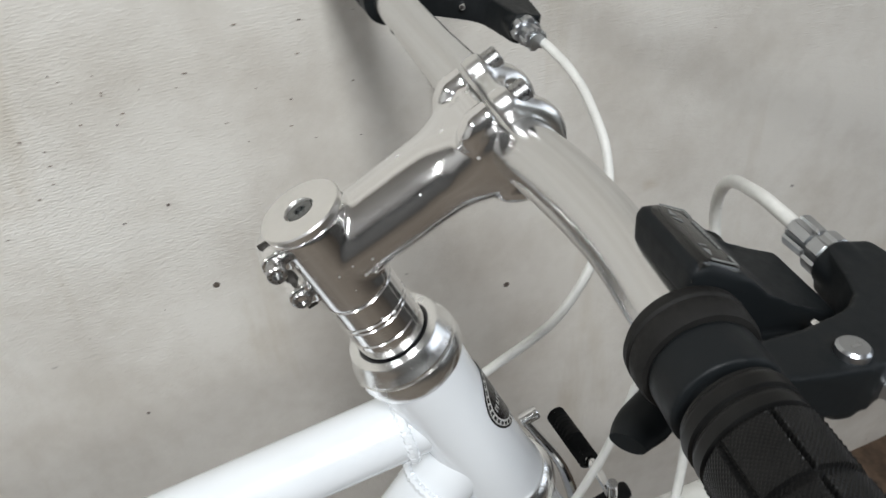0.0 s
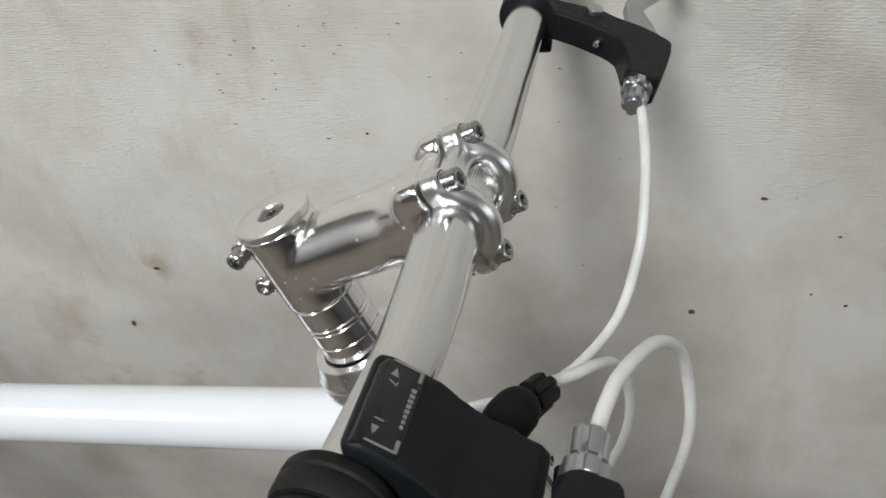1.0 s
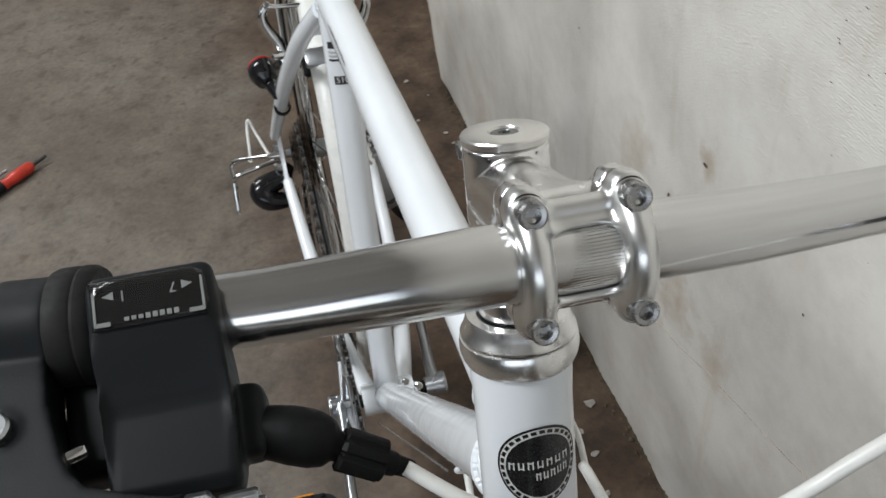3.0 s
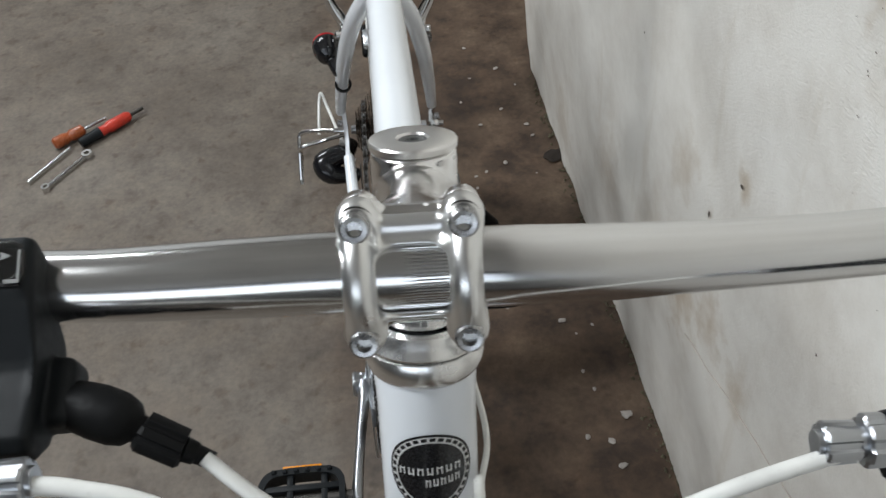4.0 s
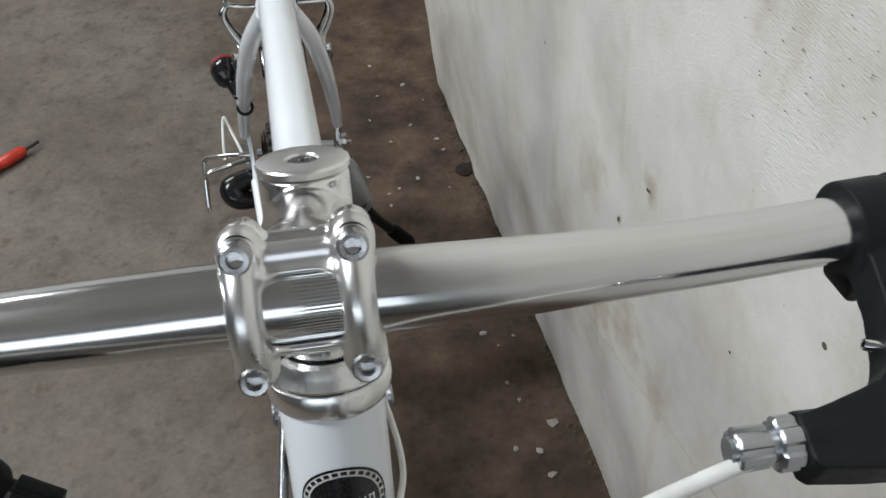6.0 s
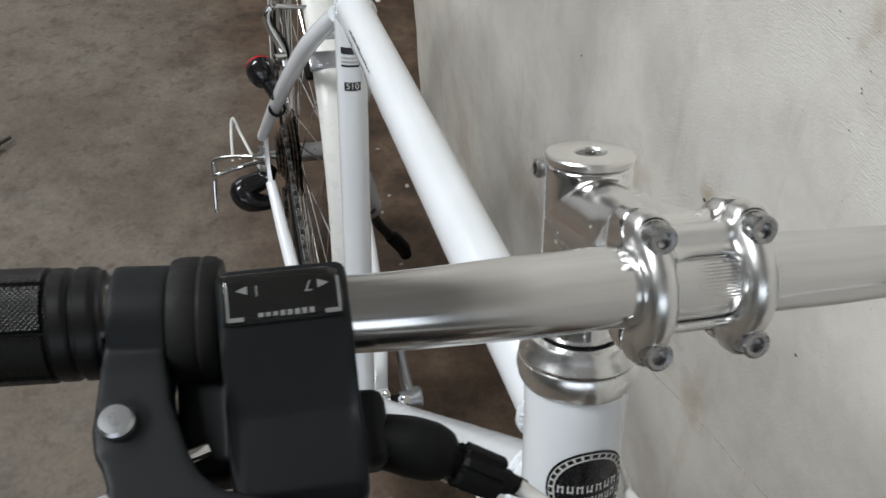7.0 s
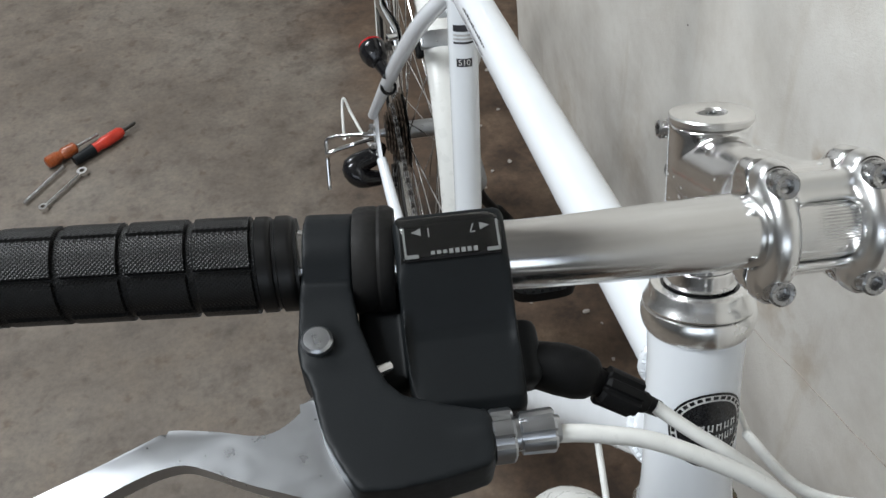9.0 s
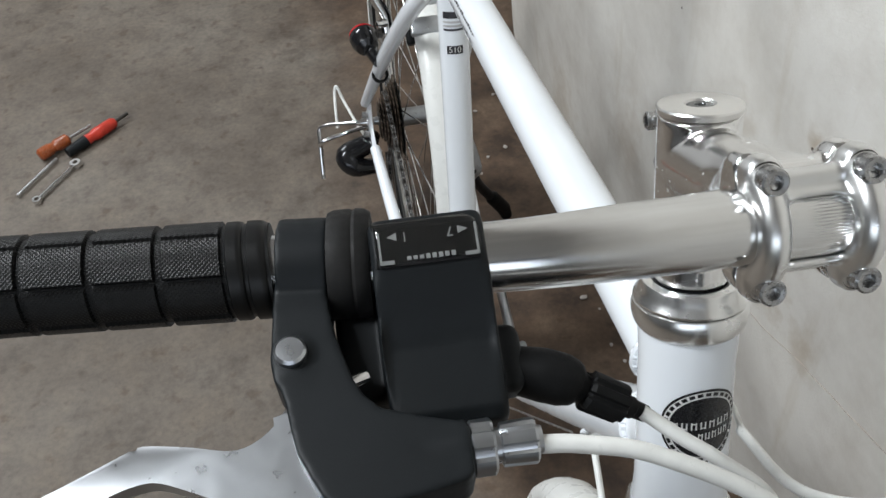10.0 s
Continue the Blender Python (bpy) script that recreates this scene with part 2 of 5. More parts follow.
CABLE_WHITE = simple("white_cable_housing", (0.72, 0.72, 0.69), 0.36, 0.0, 0.10, 70, 0.05, 300)
BLACK = simple("black_plastic", (0.0074, 0.0090, 0.0102), 0.50, 0.0, 0.10, 45, 0.08, 1500, 0.05, spec=0.20)
GLOSS_BLACK = simple("glossy_black", (0.008, 0.008, 0.009), 0.16, 0.0, 0.2, 60)
RUBBER = simple("black_rubber", (0.0058, 0.0060, 0.0063), 0.56, 0.0, 0.25, 60, 0.15, 500, spec=0.14)
GREY_RUBBER = simple("worn_grey_rubber", (0.0110, 0.0106, 0.0102), 0.62, 0.0, 0.35, 60, 0.15, 500, spec=0.18)
GRIP = knurled_rubber()
SMOKED = smoked_plastic()
RED_LENS = simple("red_lens", (0.36, 0.012, 0.015), 0.2, 0.0, 0.15, 90)
RED_PLASTIC = simple("worn_red_plastic", (0.48, 0.035, 0.018), 0.34, 0.0, 0.2, 60, 0.1, 300)
AMBER_WOOD = simple("orange_brown_handle", (0.27, 0.065, 0.018), 0.3, 0.0, 0.3, 60, 0.1, 300)
AMBER = simple("amber_reflector", (0.60, 0.22, 0.015), 0.22, 0.0, 0.15, 300, 0.4, 900)
DIM_PRINT = simple("dim_print", (0.17, 0.175, 0.17), 0.5, 0.0, 0.15, 300)
PRINT = simple("pale_print", (0.62, 0.62, 0.60), 0.5, 0.0, 0.12, 300)
BADGE_BLACK = simple("badge_black", (0.010, 0.010, 0.011), 0.25, 0.0, 0.2, 120)
DARK_PRINT = simple("dark_print", (0.03, 0.03, 0.035), 0.4, 0.0, 0.3, 200)
GREY_PRINT = simple("grey_print", (0.42, 0.42, 0.42), 0.4, 0.0, 0.2, 200)
CHIP = simple("pale_chip", (0.36, 0.33, 0.30), 0.8, 0.0, 0.2, 90, 0.3, 300)
MOSS = simple("mossy_grime", (0.085, 0.075, 0.045), 0.9, 0.0, 0.4, 90, 0.5, 200)
HOLE = simple("hollow_shade", (0.020, 0.014, 0.010), 0.95, 0.0, 0.4, 90, 0.5, 200)
CEILING_MAT = simple("pale_unseen_ceiling", (0.58, 0.578, 0.575), 0.8, 0.0, 0.1, 3)
BACK_WALL = simple("pale_reflector_wall", (0.62, 0.615, 0.605), 0.85, 0.0, 0.10, 3, 0.2, 60)
OTHER_WALL = simple("dark_unseen_wall", (0.11, 0.109, 0.108), 0.85, 0.0, 0.15, 3, 0.2, 60)


# ---- geometry helpers ----
V = Vector


def mesh_of(bm, mat, smooth=30):
    me = bpy.data.meshes.new("mesh")
    bmesh.ops.recalc_face_normals(bm, faces=bm.faces)
    for f in bm.faces:
        f.smooth = True
    for e in bm.edges:
        if len(e.link_faces) == 2 and e.calc_face_angle(0) > radians(smooth):
            e.smooth = False
    bm.to_mesh(me)
    bm.free()
    me.materials.append(mat)
    return me


def part(name, bm, mat, parent, label="", m=None, smooth=30):
    """One mesh object under a thing or a part; its coordinates are those of the whole thing."""
    ob = new(name, bm if isinstance(bm, bpy.types.Mesh) else mesh_of(bm, mat, smooth))
    ob.parent = parent
    if "base" in parent:
        ob.matrix_parent_inverse = pose(*[-c for c in parent["base"]])
    if m is not None:
        ob.matrix_basis = m
    return tagged(ob, label)


def thing(name, bm, mat, label, category, group="", kind="", smooth=30):
    ob = new(name, mesh_of(bm, mat, smooth))
    return tagged(ob, label, category, group, kind)


def spline(pts, per=8):
    """Catmull-Rom through the points."""
    p = [V(q) for q in pts]
    p = [2 * p[0] - p[1]] + p + [2 * p[-1] - p[-2]]
    out = []
    for i in range(1, len(p) - 2):
        a, b, c, d = p[i - 1:i + 3]
        for k in range(per):
            t = k / per
            out.append(0.5 * (2 * b + (c - a) * t + (2 * a - 5 * b + 4 * c - d) * t * t + (3 * b - a - 3 * c + d) * t ** 3))
    return out + [p[-2]]


def sweep(bm, pts, radii, segs=20, squash=None, cap=True, up=None, closed=False):
    """A round tube along the points. radii: one or one a point; squash: the second radius as a share of the first."""
    pts = [V(p) for p in pts]
    n = len(pts)
    if not hasattr(radii, "__len__"):
        radii = [radii] * n
    sq = squash if hasattr(squash, "__len__") else [squash or 1.0] * n
    tang = []
    for i in range(n):
        a = pts[(i - 1) % n] if closed else pts[max(i - 1, 0)]
        b = pts[(i + 1) % n] if closed else pts[min(i + 1, n - 1)]
        tang.append((b - a).normalized())
    ref = V(up) if up else (V((0, 0, 1)) if abs(tang[0].z) < 0.9 else V((0, 1, 0)))
    side = (ref - tang[0] * ref.dot(tang[0])).normalized()
    rings = []
    for i in range(n):
        if i:
            side = tang[i - 1].rotation_difference(tang[i]) @ side
            side = (side - tang[i] * side.dot(tang[i])).normalized()
        other = tang[i].cross(side)
        rings.append([bm.verts.new(pts[i] + side * math.cos(2 * math.pi * k / segs) * radii[i] * sq[i] + other * math.sin(2 * math.pi * k / segs) * radii[i]) for k in range(segs)])
    for i in range(n if closed else n - 1):
        a, b = rings[i], rings[(i + 1) % n]
        for k in range(segs):
            bm.faces.new((a[k], a[(k + 1) % segs], b[(k + 1) % segs], b[k]))
    if cap and not closed:
        bm.faces.new(rings[0])
        bm.faces.new(rings[-1])
    return bm


def tube(pts, radii, segs=20, squash=None, per=0, cap=True, up=None):
    if per:
        k = len(pts)
        pts = spline(pts, per)
        if hasattr(radii, "__len__"):
            radii = [float(np.interp(i / per, range(k), radii)) for i in range(len(pts))]
    return sweep(bmesh.new(), pts, radii, segs, squash, cap, up)


def lathe(profile, o=(0, 0, 0), d=(0, 0, 1), segs=40, bm=None, closed=False):
    """Turns (height along d, radius) pairs round the axis through o."""
    bm = bm or bmesh.new()
    q = V((0, 0, 1)).rotation_difference(V(d).normalized())
    o = V(o)
    rings = []
    for h, r in profile:
        if r < 1e-6:
            rings.append([bm.verts.new(o + q @ V((0, 0, h)))])
        else:
            rings.append([bm.verts.new(o + q @ V((r * math.cos(2 * math.pi * k / segs), r * math.sin(2 * math.pi * k / segs), h))) for k in range(segs)])
    pairs = list(zip(rings, rings[1:])) + ([(rings[-1], rings[0])] if closed else [])
    for a, b in pairs:
        for k in range(segs):
            j = (k + 1) % segs
            if len(a) == 1 and len(b) == 1:
                continue
            if len(a) == 1:
                bm.faces.new((a[0], b[j], b[k]))
            elif len(b) == 1:
                bm.faces.new((a[k], a[j], b[0]))
            else:
                bm.faces.new((a[k], a[j], b[j], b[k]))
    return bm


def box(bm, m, sx, sy, sz, bevel=0.0, segs=2):
    r = bmesh.ops.create_cube(bm, size=1.0, matrix=m @ Matrix.Diagonal((sx, sy, sz, 1)))
    if bevel:
        edges = list({e for v in r["verts"] for e in v.link_edges})
        bmesh.ops.bevel(bm, geom=edges, offset=bevel, segments=segs, affect="EDGES", profile=0.5)
    return bm


def prism(outline, m, depth, bevel=0.0, segs=2, bm=None):
    """An outline in the plane of m's x and y, given thickness along m's z, both ways."""
    bm = bm or bmesh.new()
    lo = [bm.verts.new(m @ V((x, y, -depth / 2))) for x, y in outline]
    hi = [bm.verts.new(m @ V((x, y, depth / 2))) for x, y in outline]
    k = len(outline)
    faces = [bm.faces.new(lo[::-1]), bm.faces.new(hi)]
    faces += [bm.faces.new((lo[i], lo[(i + 1) % k], hi[(i + 1) % k], hi[i])) for i in range(k)]
    if bevel:
        edges = list({e for f in faces[:2] for e in f.edges})
        bmesh.ops.bevel(bm, geom=edges, offset=bevel, segments=segs, affect="EDGES", profile=0.5)
    return bm


def frame_of(o, x, y):
    """A matrix at o whose x and y axes point along x and (nearly) y."""
    x = V(x).normalized()
    z = x.cross(V(y)).normalized()
    y = z.cross(x)
    m = Matrix((x, y, z)).transposed().to_4x4()
    m.translation = V(o)
    return m


def blended(ob, voxel=0.0009, rounds=6):
    """Fuses the pieces of a casting and softens its inner corners."""
    a = ob.modifiers.new("fuse", "REMESH")
    a.mode, a.voxel_size, a.use_smooth_shade = "VOXEL", voxel, True
    b = ob.modifiers.new("soften", "SMOOTH")
    b.iterations, b.factor = rounds, 0.5
    return ob


def smooth_outline(pts, per=6):
    p = [V((x, y, 0)) for x, y in pts]
    k = len(p)
    out = []
    for i in range(k):
        a, b, c, d = p[(i - 1) % k], p[i], p[(i + 1) % k], p[(i + 2) % k]
        for s in range(per):
            t = s / per
            q = 0.5 * (2 * b + (c - a) * t + (2 * a - 5 * b + 4 * c - d) * t * t + (3 * b - a - 3 * c + d) * t ** 3)
            out.append((q.x, q.y))
    return out


def socket_bolt(o, d, r=0.0036, h=0.006, segs=20):
    """A socket-head bolt with its hexagon hole, head pointing along d."""
    bm = lathe([(-h, 0), (-h, r), (-0.0006, r), (0, r * 0.84), (-0.0002, r * 0.54), (-h * 0.35, r * 0.50), (-h * 0.35, 0)], o, d, segs)
    return bm


def writing(text, size, m, mat, parent, label, thick=0.00015, wrap=None, name="lettering"):
    """Letters with Blender's own font, as a mesh; wrap(point) bends them on to a surface."""
    cu = bpy.data.curves.new("letters", "FONT")
    cu.body, cu.size, cu.align_x, cu.align_y, cu.extrude = text, size, "CENTER", "CENTER", thick
    tmp = bpy.data.objects.new("letters", cu)
    scene.collection.objects.link(tmp)
    me = bpy.data.meshes.new_from_object(tmp.evaluated_get(bpy.context.evaluated_depsgraph_get()))
    bpy.data.objects.remove(tmp)
    bpy.data.curves.remove(cu)
    for v in me.vertices:
        v.co = wrap(v.co) if wrap else m @ v.co
    me.materials.clear()
    me.materials.append(mat)
    return part(name, me, mat, parent, label)


# ---- setting ----
WALL_X, CORNER_Y = -0.523, -1.33


def slab(x0, x1, y0, y1, z0, z1, mat, name, label, bevel=0.004):
    bm = bmesh.new()
    box(bm, pose((x0 + x1) / 2, (y0 + y1) / 2, (z0 + z1) / 2), x1 - x0, y1 - y0, z1 - z0, bevel)
    ob = new(name, mesh_of(bm, mat))
    return tagged(ob, label, name.split("_")[0], kind="structure")


def uneven_wall():
    """The plastered wall beside the bicycle: an uneven face, a rounded far corner and a ragged foot."""
    bm = bmesh.new()
    y0, y1, ny, nz, top = CORNER_Y, 2.5, 150, 96, 2.5
    grid = []
    for j in range(nz + 1):
        z = -0.03 + (top + 0.03) * (j / nz) ** 1.35
        row = []
        for i in range(ny + 1):
            y = y0 + (y1 - y0) * i / ny
            x = WALL_X + 0.007 * noise.noise(V((0.3, y * 1.7, z * 1.7))) + 0.0025 * noise.noise(V((5.0, y * 9, z * 9)))
            x -= 0.026 * max(0.0, 1 - z / 0.32)
            x += 0.005 * noise.noise(V((2.0, y * 14, z * 14))) * max(0.0, 1 - z / 0.06)
            edge = min(1.0, (y - y0) / 0.03)
            x -= 0.03 * (1 - math.sqrt(max(0.0, 1 - (1 - edge) ** 2)))
            row.append(bm.verts.new((x, y, z)))
        grid.append(row)
    for a, b in zip(grid, grid[1:]):
        for i in range(ny):
            bm.faces.new((a[i], a[i + 1], b[i + 1], b[i]))
    back = [[bm.verts.new((WALL_X - 0.22, v.co.y, v.co.z)) for v in (row[0], row[-1])] for row in (grid[0], grid[-1])]
    bm.faces.new((*[r[0] for r in grid], back[1][0], back[0][0]))
    bm.faces.new((*[r[-1] for r in grid], back[1][1], back[0][1]))
    bm.faces.new((back[0][0], back[0][1], back[1][1], back[1][0]))
    bm.faces.new((*grid[-1], back[1][1], back[1][0]))
    bm.faces.new((*grid[0], back[0][1], back[0][0]))
    ob = new("wall_west", mesh_of(bm, WALL_PAINT, 60))
    return tagged(ob, "off-white painted plaster wall, uneven, stained and speckled", "wall", kind="structure")


WEST = uneven_wall()
slab(-0.95, -0.75, -3.6, CORNER_Y - 0.002, -0.05, 2.5, WALL_PAINT, "wall_recess", "stained off-white wall set back behind the corner")
slab(-0.748, -0.655, -3.6, CORNER_Y - 0.002, -0.05, 0.02, CHIP, "trim", "pale cement strip along the foot of the recessed wall")
# unseen back wall, added pale so the metal has something bright to reflect
slab(-1.2, 3.6, -3.8, -3.602, -0.05, 2.5, BACK_WALL, "wall_south", "unseen pale back wall, added to brighten the metal's reflections")
# unseen dark walls, added to close the room and darken the metal's reflections
slab(3.4, 3.6, -3.6, 2.6, -0.05, 2.5, OTHER_WALL, "wall_east", "unseen dark side wall, added to close the room")
slab(-0.53, 3.4, 2.6, 2.8, -0.05, 1.2, OTHER_WALL, "wall_north", "unseen dark wall, added below a wide window")
slab(-0.53, 3.4, 2.6, 2.8, 2.2, 2.5, OTHER_WALL, "wall_north", "unseen dark wall, added above a wide window")
slab(-0.53, -0.3, 2.602, 2.798, 1.2, 2.2, OTHER_WALL, "wall_north", "unseen dark wall, added beside a wide window")
slab(2.6, 3.4, 2.602, 2.798, 1.2, 2.2, OTHER_WALL, "wall_north", "unseen dark wall, added beside a wide window")
# unseen ceiling, added and kept pale to lift fill and reflections
slab(-1.2, 3.6, -3.8, 2.8, 2.502, 2.6, CEILING_MAT, "ceiling", "unseen pale ceiling, added to close the room and bounce light")


def ground():
    bm = bmesh.new()
    n = 120
    rows = []
    for j in range(n + 1):
        row = []
        for i in range(n + 1):
            x, y = -1.2 + 4.8 * i / n, -3.8 + 6.6 * j / n
            z = 0.003 * noise.noise(V((x * 2.1, y * 2.1, 0.0))) - 0.002
            row.append(bm.verts.new((x, y, z)))
        rows.append(row)
    for a, b in zip(rows, rows[1:]):
        for i in range(n):
            bm.faces.new((a[i], a[i + 1], b[i + 1], b[i]))
    edge = bmesh.ops.extrude_face_region(bm, geom=list(bm.faces))
    for v in (g for g in edge["geom"] if isinstance(g, bmesh.types.BMVert)):
        v.co.z = -0.12
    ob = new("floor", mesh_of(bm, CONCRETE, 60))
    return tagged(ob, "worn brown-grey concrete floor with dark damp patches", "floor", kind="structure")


ground()

# ---- the bicycle: its own axes are x to its right, y ahead, z up, from the stem's top cap ----
CAP = (-0.203, 0.112, 1.006)
BIKE = pose(*CAP, 0, -3.3, -2.2)
BASE = (0.0, -0.39, -0.985)
bicycle = new("bicycle")
bicycle.matrix_world = BIKE @ pose(*BASE)
bicycle["base"] = BASE
tagged(bicycle, "white city bicycle with silver handlebar, on its kickstand beside the wall", "bicycle")

UP = V((-0.015, -0.385, 0.923)).normalized()          # steering axis
PERP = V((0, 0.923, 0.385))
STEER = Matrix.Rotation(radians(-3.4), 4, UP)
BB = V((0, -0.39, -0.725))
HUB = V((0, -0.83, -0.655))
SEAT_TOP = V((0, -0.531, -0.168))
SEAT_DIR = (SEAT_TOP - BB).normalized()
FRONT_HUB = UP * -0.715 + PERP * -0.004


def on_steer(s, p=0.0, x=0.0):
    return UP * s + PERP * p + V((x, 0, 0))


# frame
part("head_tube", lathe([(-0.212, 0.0225), (-0.212, 0.0242), (-0.207, 0.0240), (-0.195, 0.0232), (-0.124, 0.0230), (-0.110, 0.0236), (-0.105, 0.0236), (-0.105, 0.0225)], (0, 0, 0), UP, 64), WHITE, bicycle)
TT0, TT1 = V((0, 0.0560, -0.1350)), BB + SEAT_DIR * 0.520
part("top_tube", tube([TT0, TT0.lerp(TT1, 0.5), TT1], [0.0178, 0.0176, 0.0170], 48), WHITE, bicycle)
DT0 = on_steer(-0.173, -0.002)
part("down_tube", tube([DT0, DT0.lerp(BB, 0.5), BB], [0.0195, 0.0190, 0.0185], 48), WHITE, bicycle)
part("seat_tube", tube([BB, BB + SEAT_DIR * 0.30, SEAT_TOP], [0.0158, 0.0158, 0.0158], 48), WHITE, bicycle)


def weld(o, d, r_o, r_in, name="weld_bead"):
    """A rippled bead round a joint."""
    bm = bmesh.new()
    q = V((0, 0, 1)).rotation_difference(V(d).normalized())
    pts = [V(o) + q @ V((r_o * math.cos(a) * (1 + 0.004 * math.sin(a * 40)), r_o * math.sin(a), 0.0006 * math.sin(a * 37))) for a in (2 * math.pi * k / 90 for k in range(90))]
    sweep(bm, pts, r_in, 8, closed=True)
    return part(name, bm, WHITE, bicycle)


weld(TT0 + (TT1 - TT0).normalized() * 0.0265, TT1 - TT0, 0.0180, 0.0026)
weld(DT0 + (BB - DT0).normalized() * 0.031, BB - DT0, 0.0198, 0.0026)
weld(TT1 + (TT0 - TT1).normalized() * 0.017, TT0 - TT1, 0.0172, 0.0022)
part("bottom_bracket_shell", lathe([(-0.034, 0.0), (-0.034, 0.0165), (-0.034, 0.0205), (0.034, 0.0205), (0.034, 0.0165), (0.034, 0)], BB, (1, 0, 0), 48), WHITE, bicycle)
for sx in (-1, 1):
    a, b = BB + SEAT_DIR * 0.505 + V((sx * 0.012, -0.006, 0)), HUB + V((sx * (0.072 if sx > 0 else 0.068), 0.021, 0.054))
    pts = [a, a.lerp(b, 0.18) + V((sx * 0.010, -0.001, 0.001)), a.lerp(b, 0.40) + V((sx * 0.0115, 0, 0.001)), a.lerp(b, 0.60) + V((sx * 0.009, 0, 0.001)), a.lerp(b, 0.8) + V((sx * 0.005, 0, 0)), b]
    part("seat_stay", tube(pts, [0.0095, 0.0100, 0.0100, 0.0094, 0.0085, 0.0075], 28, per=8), WHITE, bicycle)
    c, d = BB + V((sx * 0.024, -0.012, 0.0)), HUB + V((sx * 0.066, 0.056, -0.009))
    pts = [c, c.lerp(d, 0.25) + V((sx * 0.008, 0, 0)), c.lerp(d, 0.6) + V((sx * 0.008, 0, 0)), d]
    part("chain_stay", tube(pts, [0.0115, 0.0112, 0.0098, 0.0080], 28, per=8), WHITE, bicycle)
    m = frame_of(HUB + V((sx * 0.067, 0, 0)), (0, 1, 0), (0, 0, 1))
    part("dropout", prism(smooth_outline([(0.064, -0.015), (0.064, -0.003), (0.032, 0.008), (0.027, 0.030), (0.028, 0.060), (0.015, 0.060), (0.006, 0.022), (-0.014, 0.010), (-0.018, -0.008), (0.0, -0.020), (0.030, -0.020)], 4), m, 0.0085 if sx < 0 else 0.006, 0.0012), CHROME if sx < 0 else WHITE, bicycle)
    for dy, dz in ((0.024, 0.034), (0.034, 0.004)):
        part("dropout_bolt", socket_bolt(HUB + V((sx * 0.079, dy, dz)), (sx, 0, 0.2), 0.0052, 0.008), STEEL, bicycle)
    part("axle_nut", lathe([(0, 0.0), (0, 0.0095), (0.002, 0.0095), (0.002, 0.0075), (0.010, 0.0070), (0.010, 0.0045), (0.018, 0.0045), (0.0185, 0)], HUB + V((sx * 0.0695, 0, 0)), (sx, 0, 0), 6 * 4), CHROME, bicycle)
bm = tube([BB + SEAT_DIR * 0.455 + V((-0.030, -0.062, 0)), BB + SEAT_DIR * 0.455 + V((0.030, -0.062, 0))], 0.006, 16)
part("stay_bridge", bm, WHITE, bicycle)
part("seat_post", lathe([(-0.05, 0.0), (-0.05, 0.0127), (0.112, 0.0127), (0.112, 0.0)], SEAT_TOP, SEAT_DIR, 40), SATIN, bicycle)
bm = lathe([(-0.020, 0.0152), (-0.020, 0.0176), (-0.0185, 0.0184), (-0.003, 0.0184), (-0.001, 0.0190), (0.001, 0.0190), (0.001, 0.0130)], SEAT_TOP, SEAT_DIR, 44)
collar = part("seat_collar", bm, SATIN, bicycle)
part("collar_bolt", socket_bolt(SEAT_TOP + V((0.010, -0.022, -0.008)), (1, 0, 0), 0.004, 0.02), STEEL, collar)

# saddle, seen by its shadow on the wall
SADDLE = SEAT_TOP + SEAT_DIR * 0.125 + V((0, -0.07, 0))
bm = bmesh.new()
rows = []
for i in range(15):
    u = i / 14
    y = 0.14 - 0.27 * u
    half = 0.018 + 0.062 * max(0.0, (u - 0.25) / 0.75) ** 1.5
    zt = 0.012 - 0.012 * math.sin(u * math.pi) + 0.010 * u
    rows.append([bm.verts.new(SADDLE + V((half * math.sin(a) * (1 if math.cos(a) > 0 else 0.96), y, zt + (0.028 if math.cos(a) > 0 else 0.012) * math.cos(a)))) for a in (2 * math.pi * k / 20 for k in range(20))])
for a, b in zip(rows, rows[1:]):
    for k in range(20):
        bm.faces.new((a[k], a[(k + 1) % 20], b[(k + 1) % 20], b[k]))
bm.faces.new(rows[0])
bm.faces.new(rows[-1])
part("saddle", bm, BLACK, bicycle, "plain black saddle", smooth=50)

# headset, spacers, stem
part("headset_cup", lathe([(-0.1065, 0.020), (-0.1065, 0.0238), (-0.1050, 0.0252), (-0.1025, 0.0264), (-0.0990, 0.0272), (-0.0955, 0.0272), (-0.0932, 0.0266), (-0.0928, 0.0255), (-0.0928, 0.022)], (0, 0, 0), UP, 72), HEADSET, bicycle, "polished upper headset cup")
part("headset_cover", lathe([(-0.0924, 0.020), (-0.0924, 0.0254), (-0.0919, 0.0262), (-0.0908, 0.0264), (-0.0885, 0.0252), (-0.0860, 0.0240), (-0.0833, 0.0234), (-0.0823, 0.0228), (-0.0822, 0.0187), (-0.0825, 0.0182), (-0.0830, 0.0181), (-0.0830, 0.015)], (0, 0, 0), UP, 72), HEADSET, bicycle)
part("headset_seal", lathe([(-0.0834, 0.0184), (-0.0828, 0.0182), (-0.0826, 0.0174), (-0.0826, 0.016)], (0, 0, 0), UP, 60), GLOSS_BLACK, bicycle)
part("lower_headset_cup", lathe([(-0.2120, 0.020), (-0.2120, 0.0252), (-0.2150, 0.0272), (-0.2210, 0.0276), (-0.2270, 0.0262), (-0.2300, 0.0248), (-0.2300, 0.018)], (0, 0, 0), UP, 60), HEADSET, bicycle)
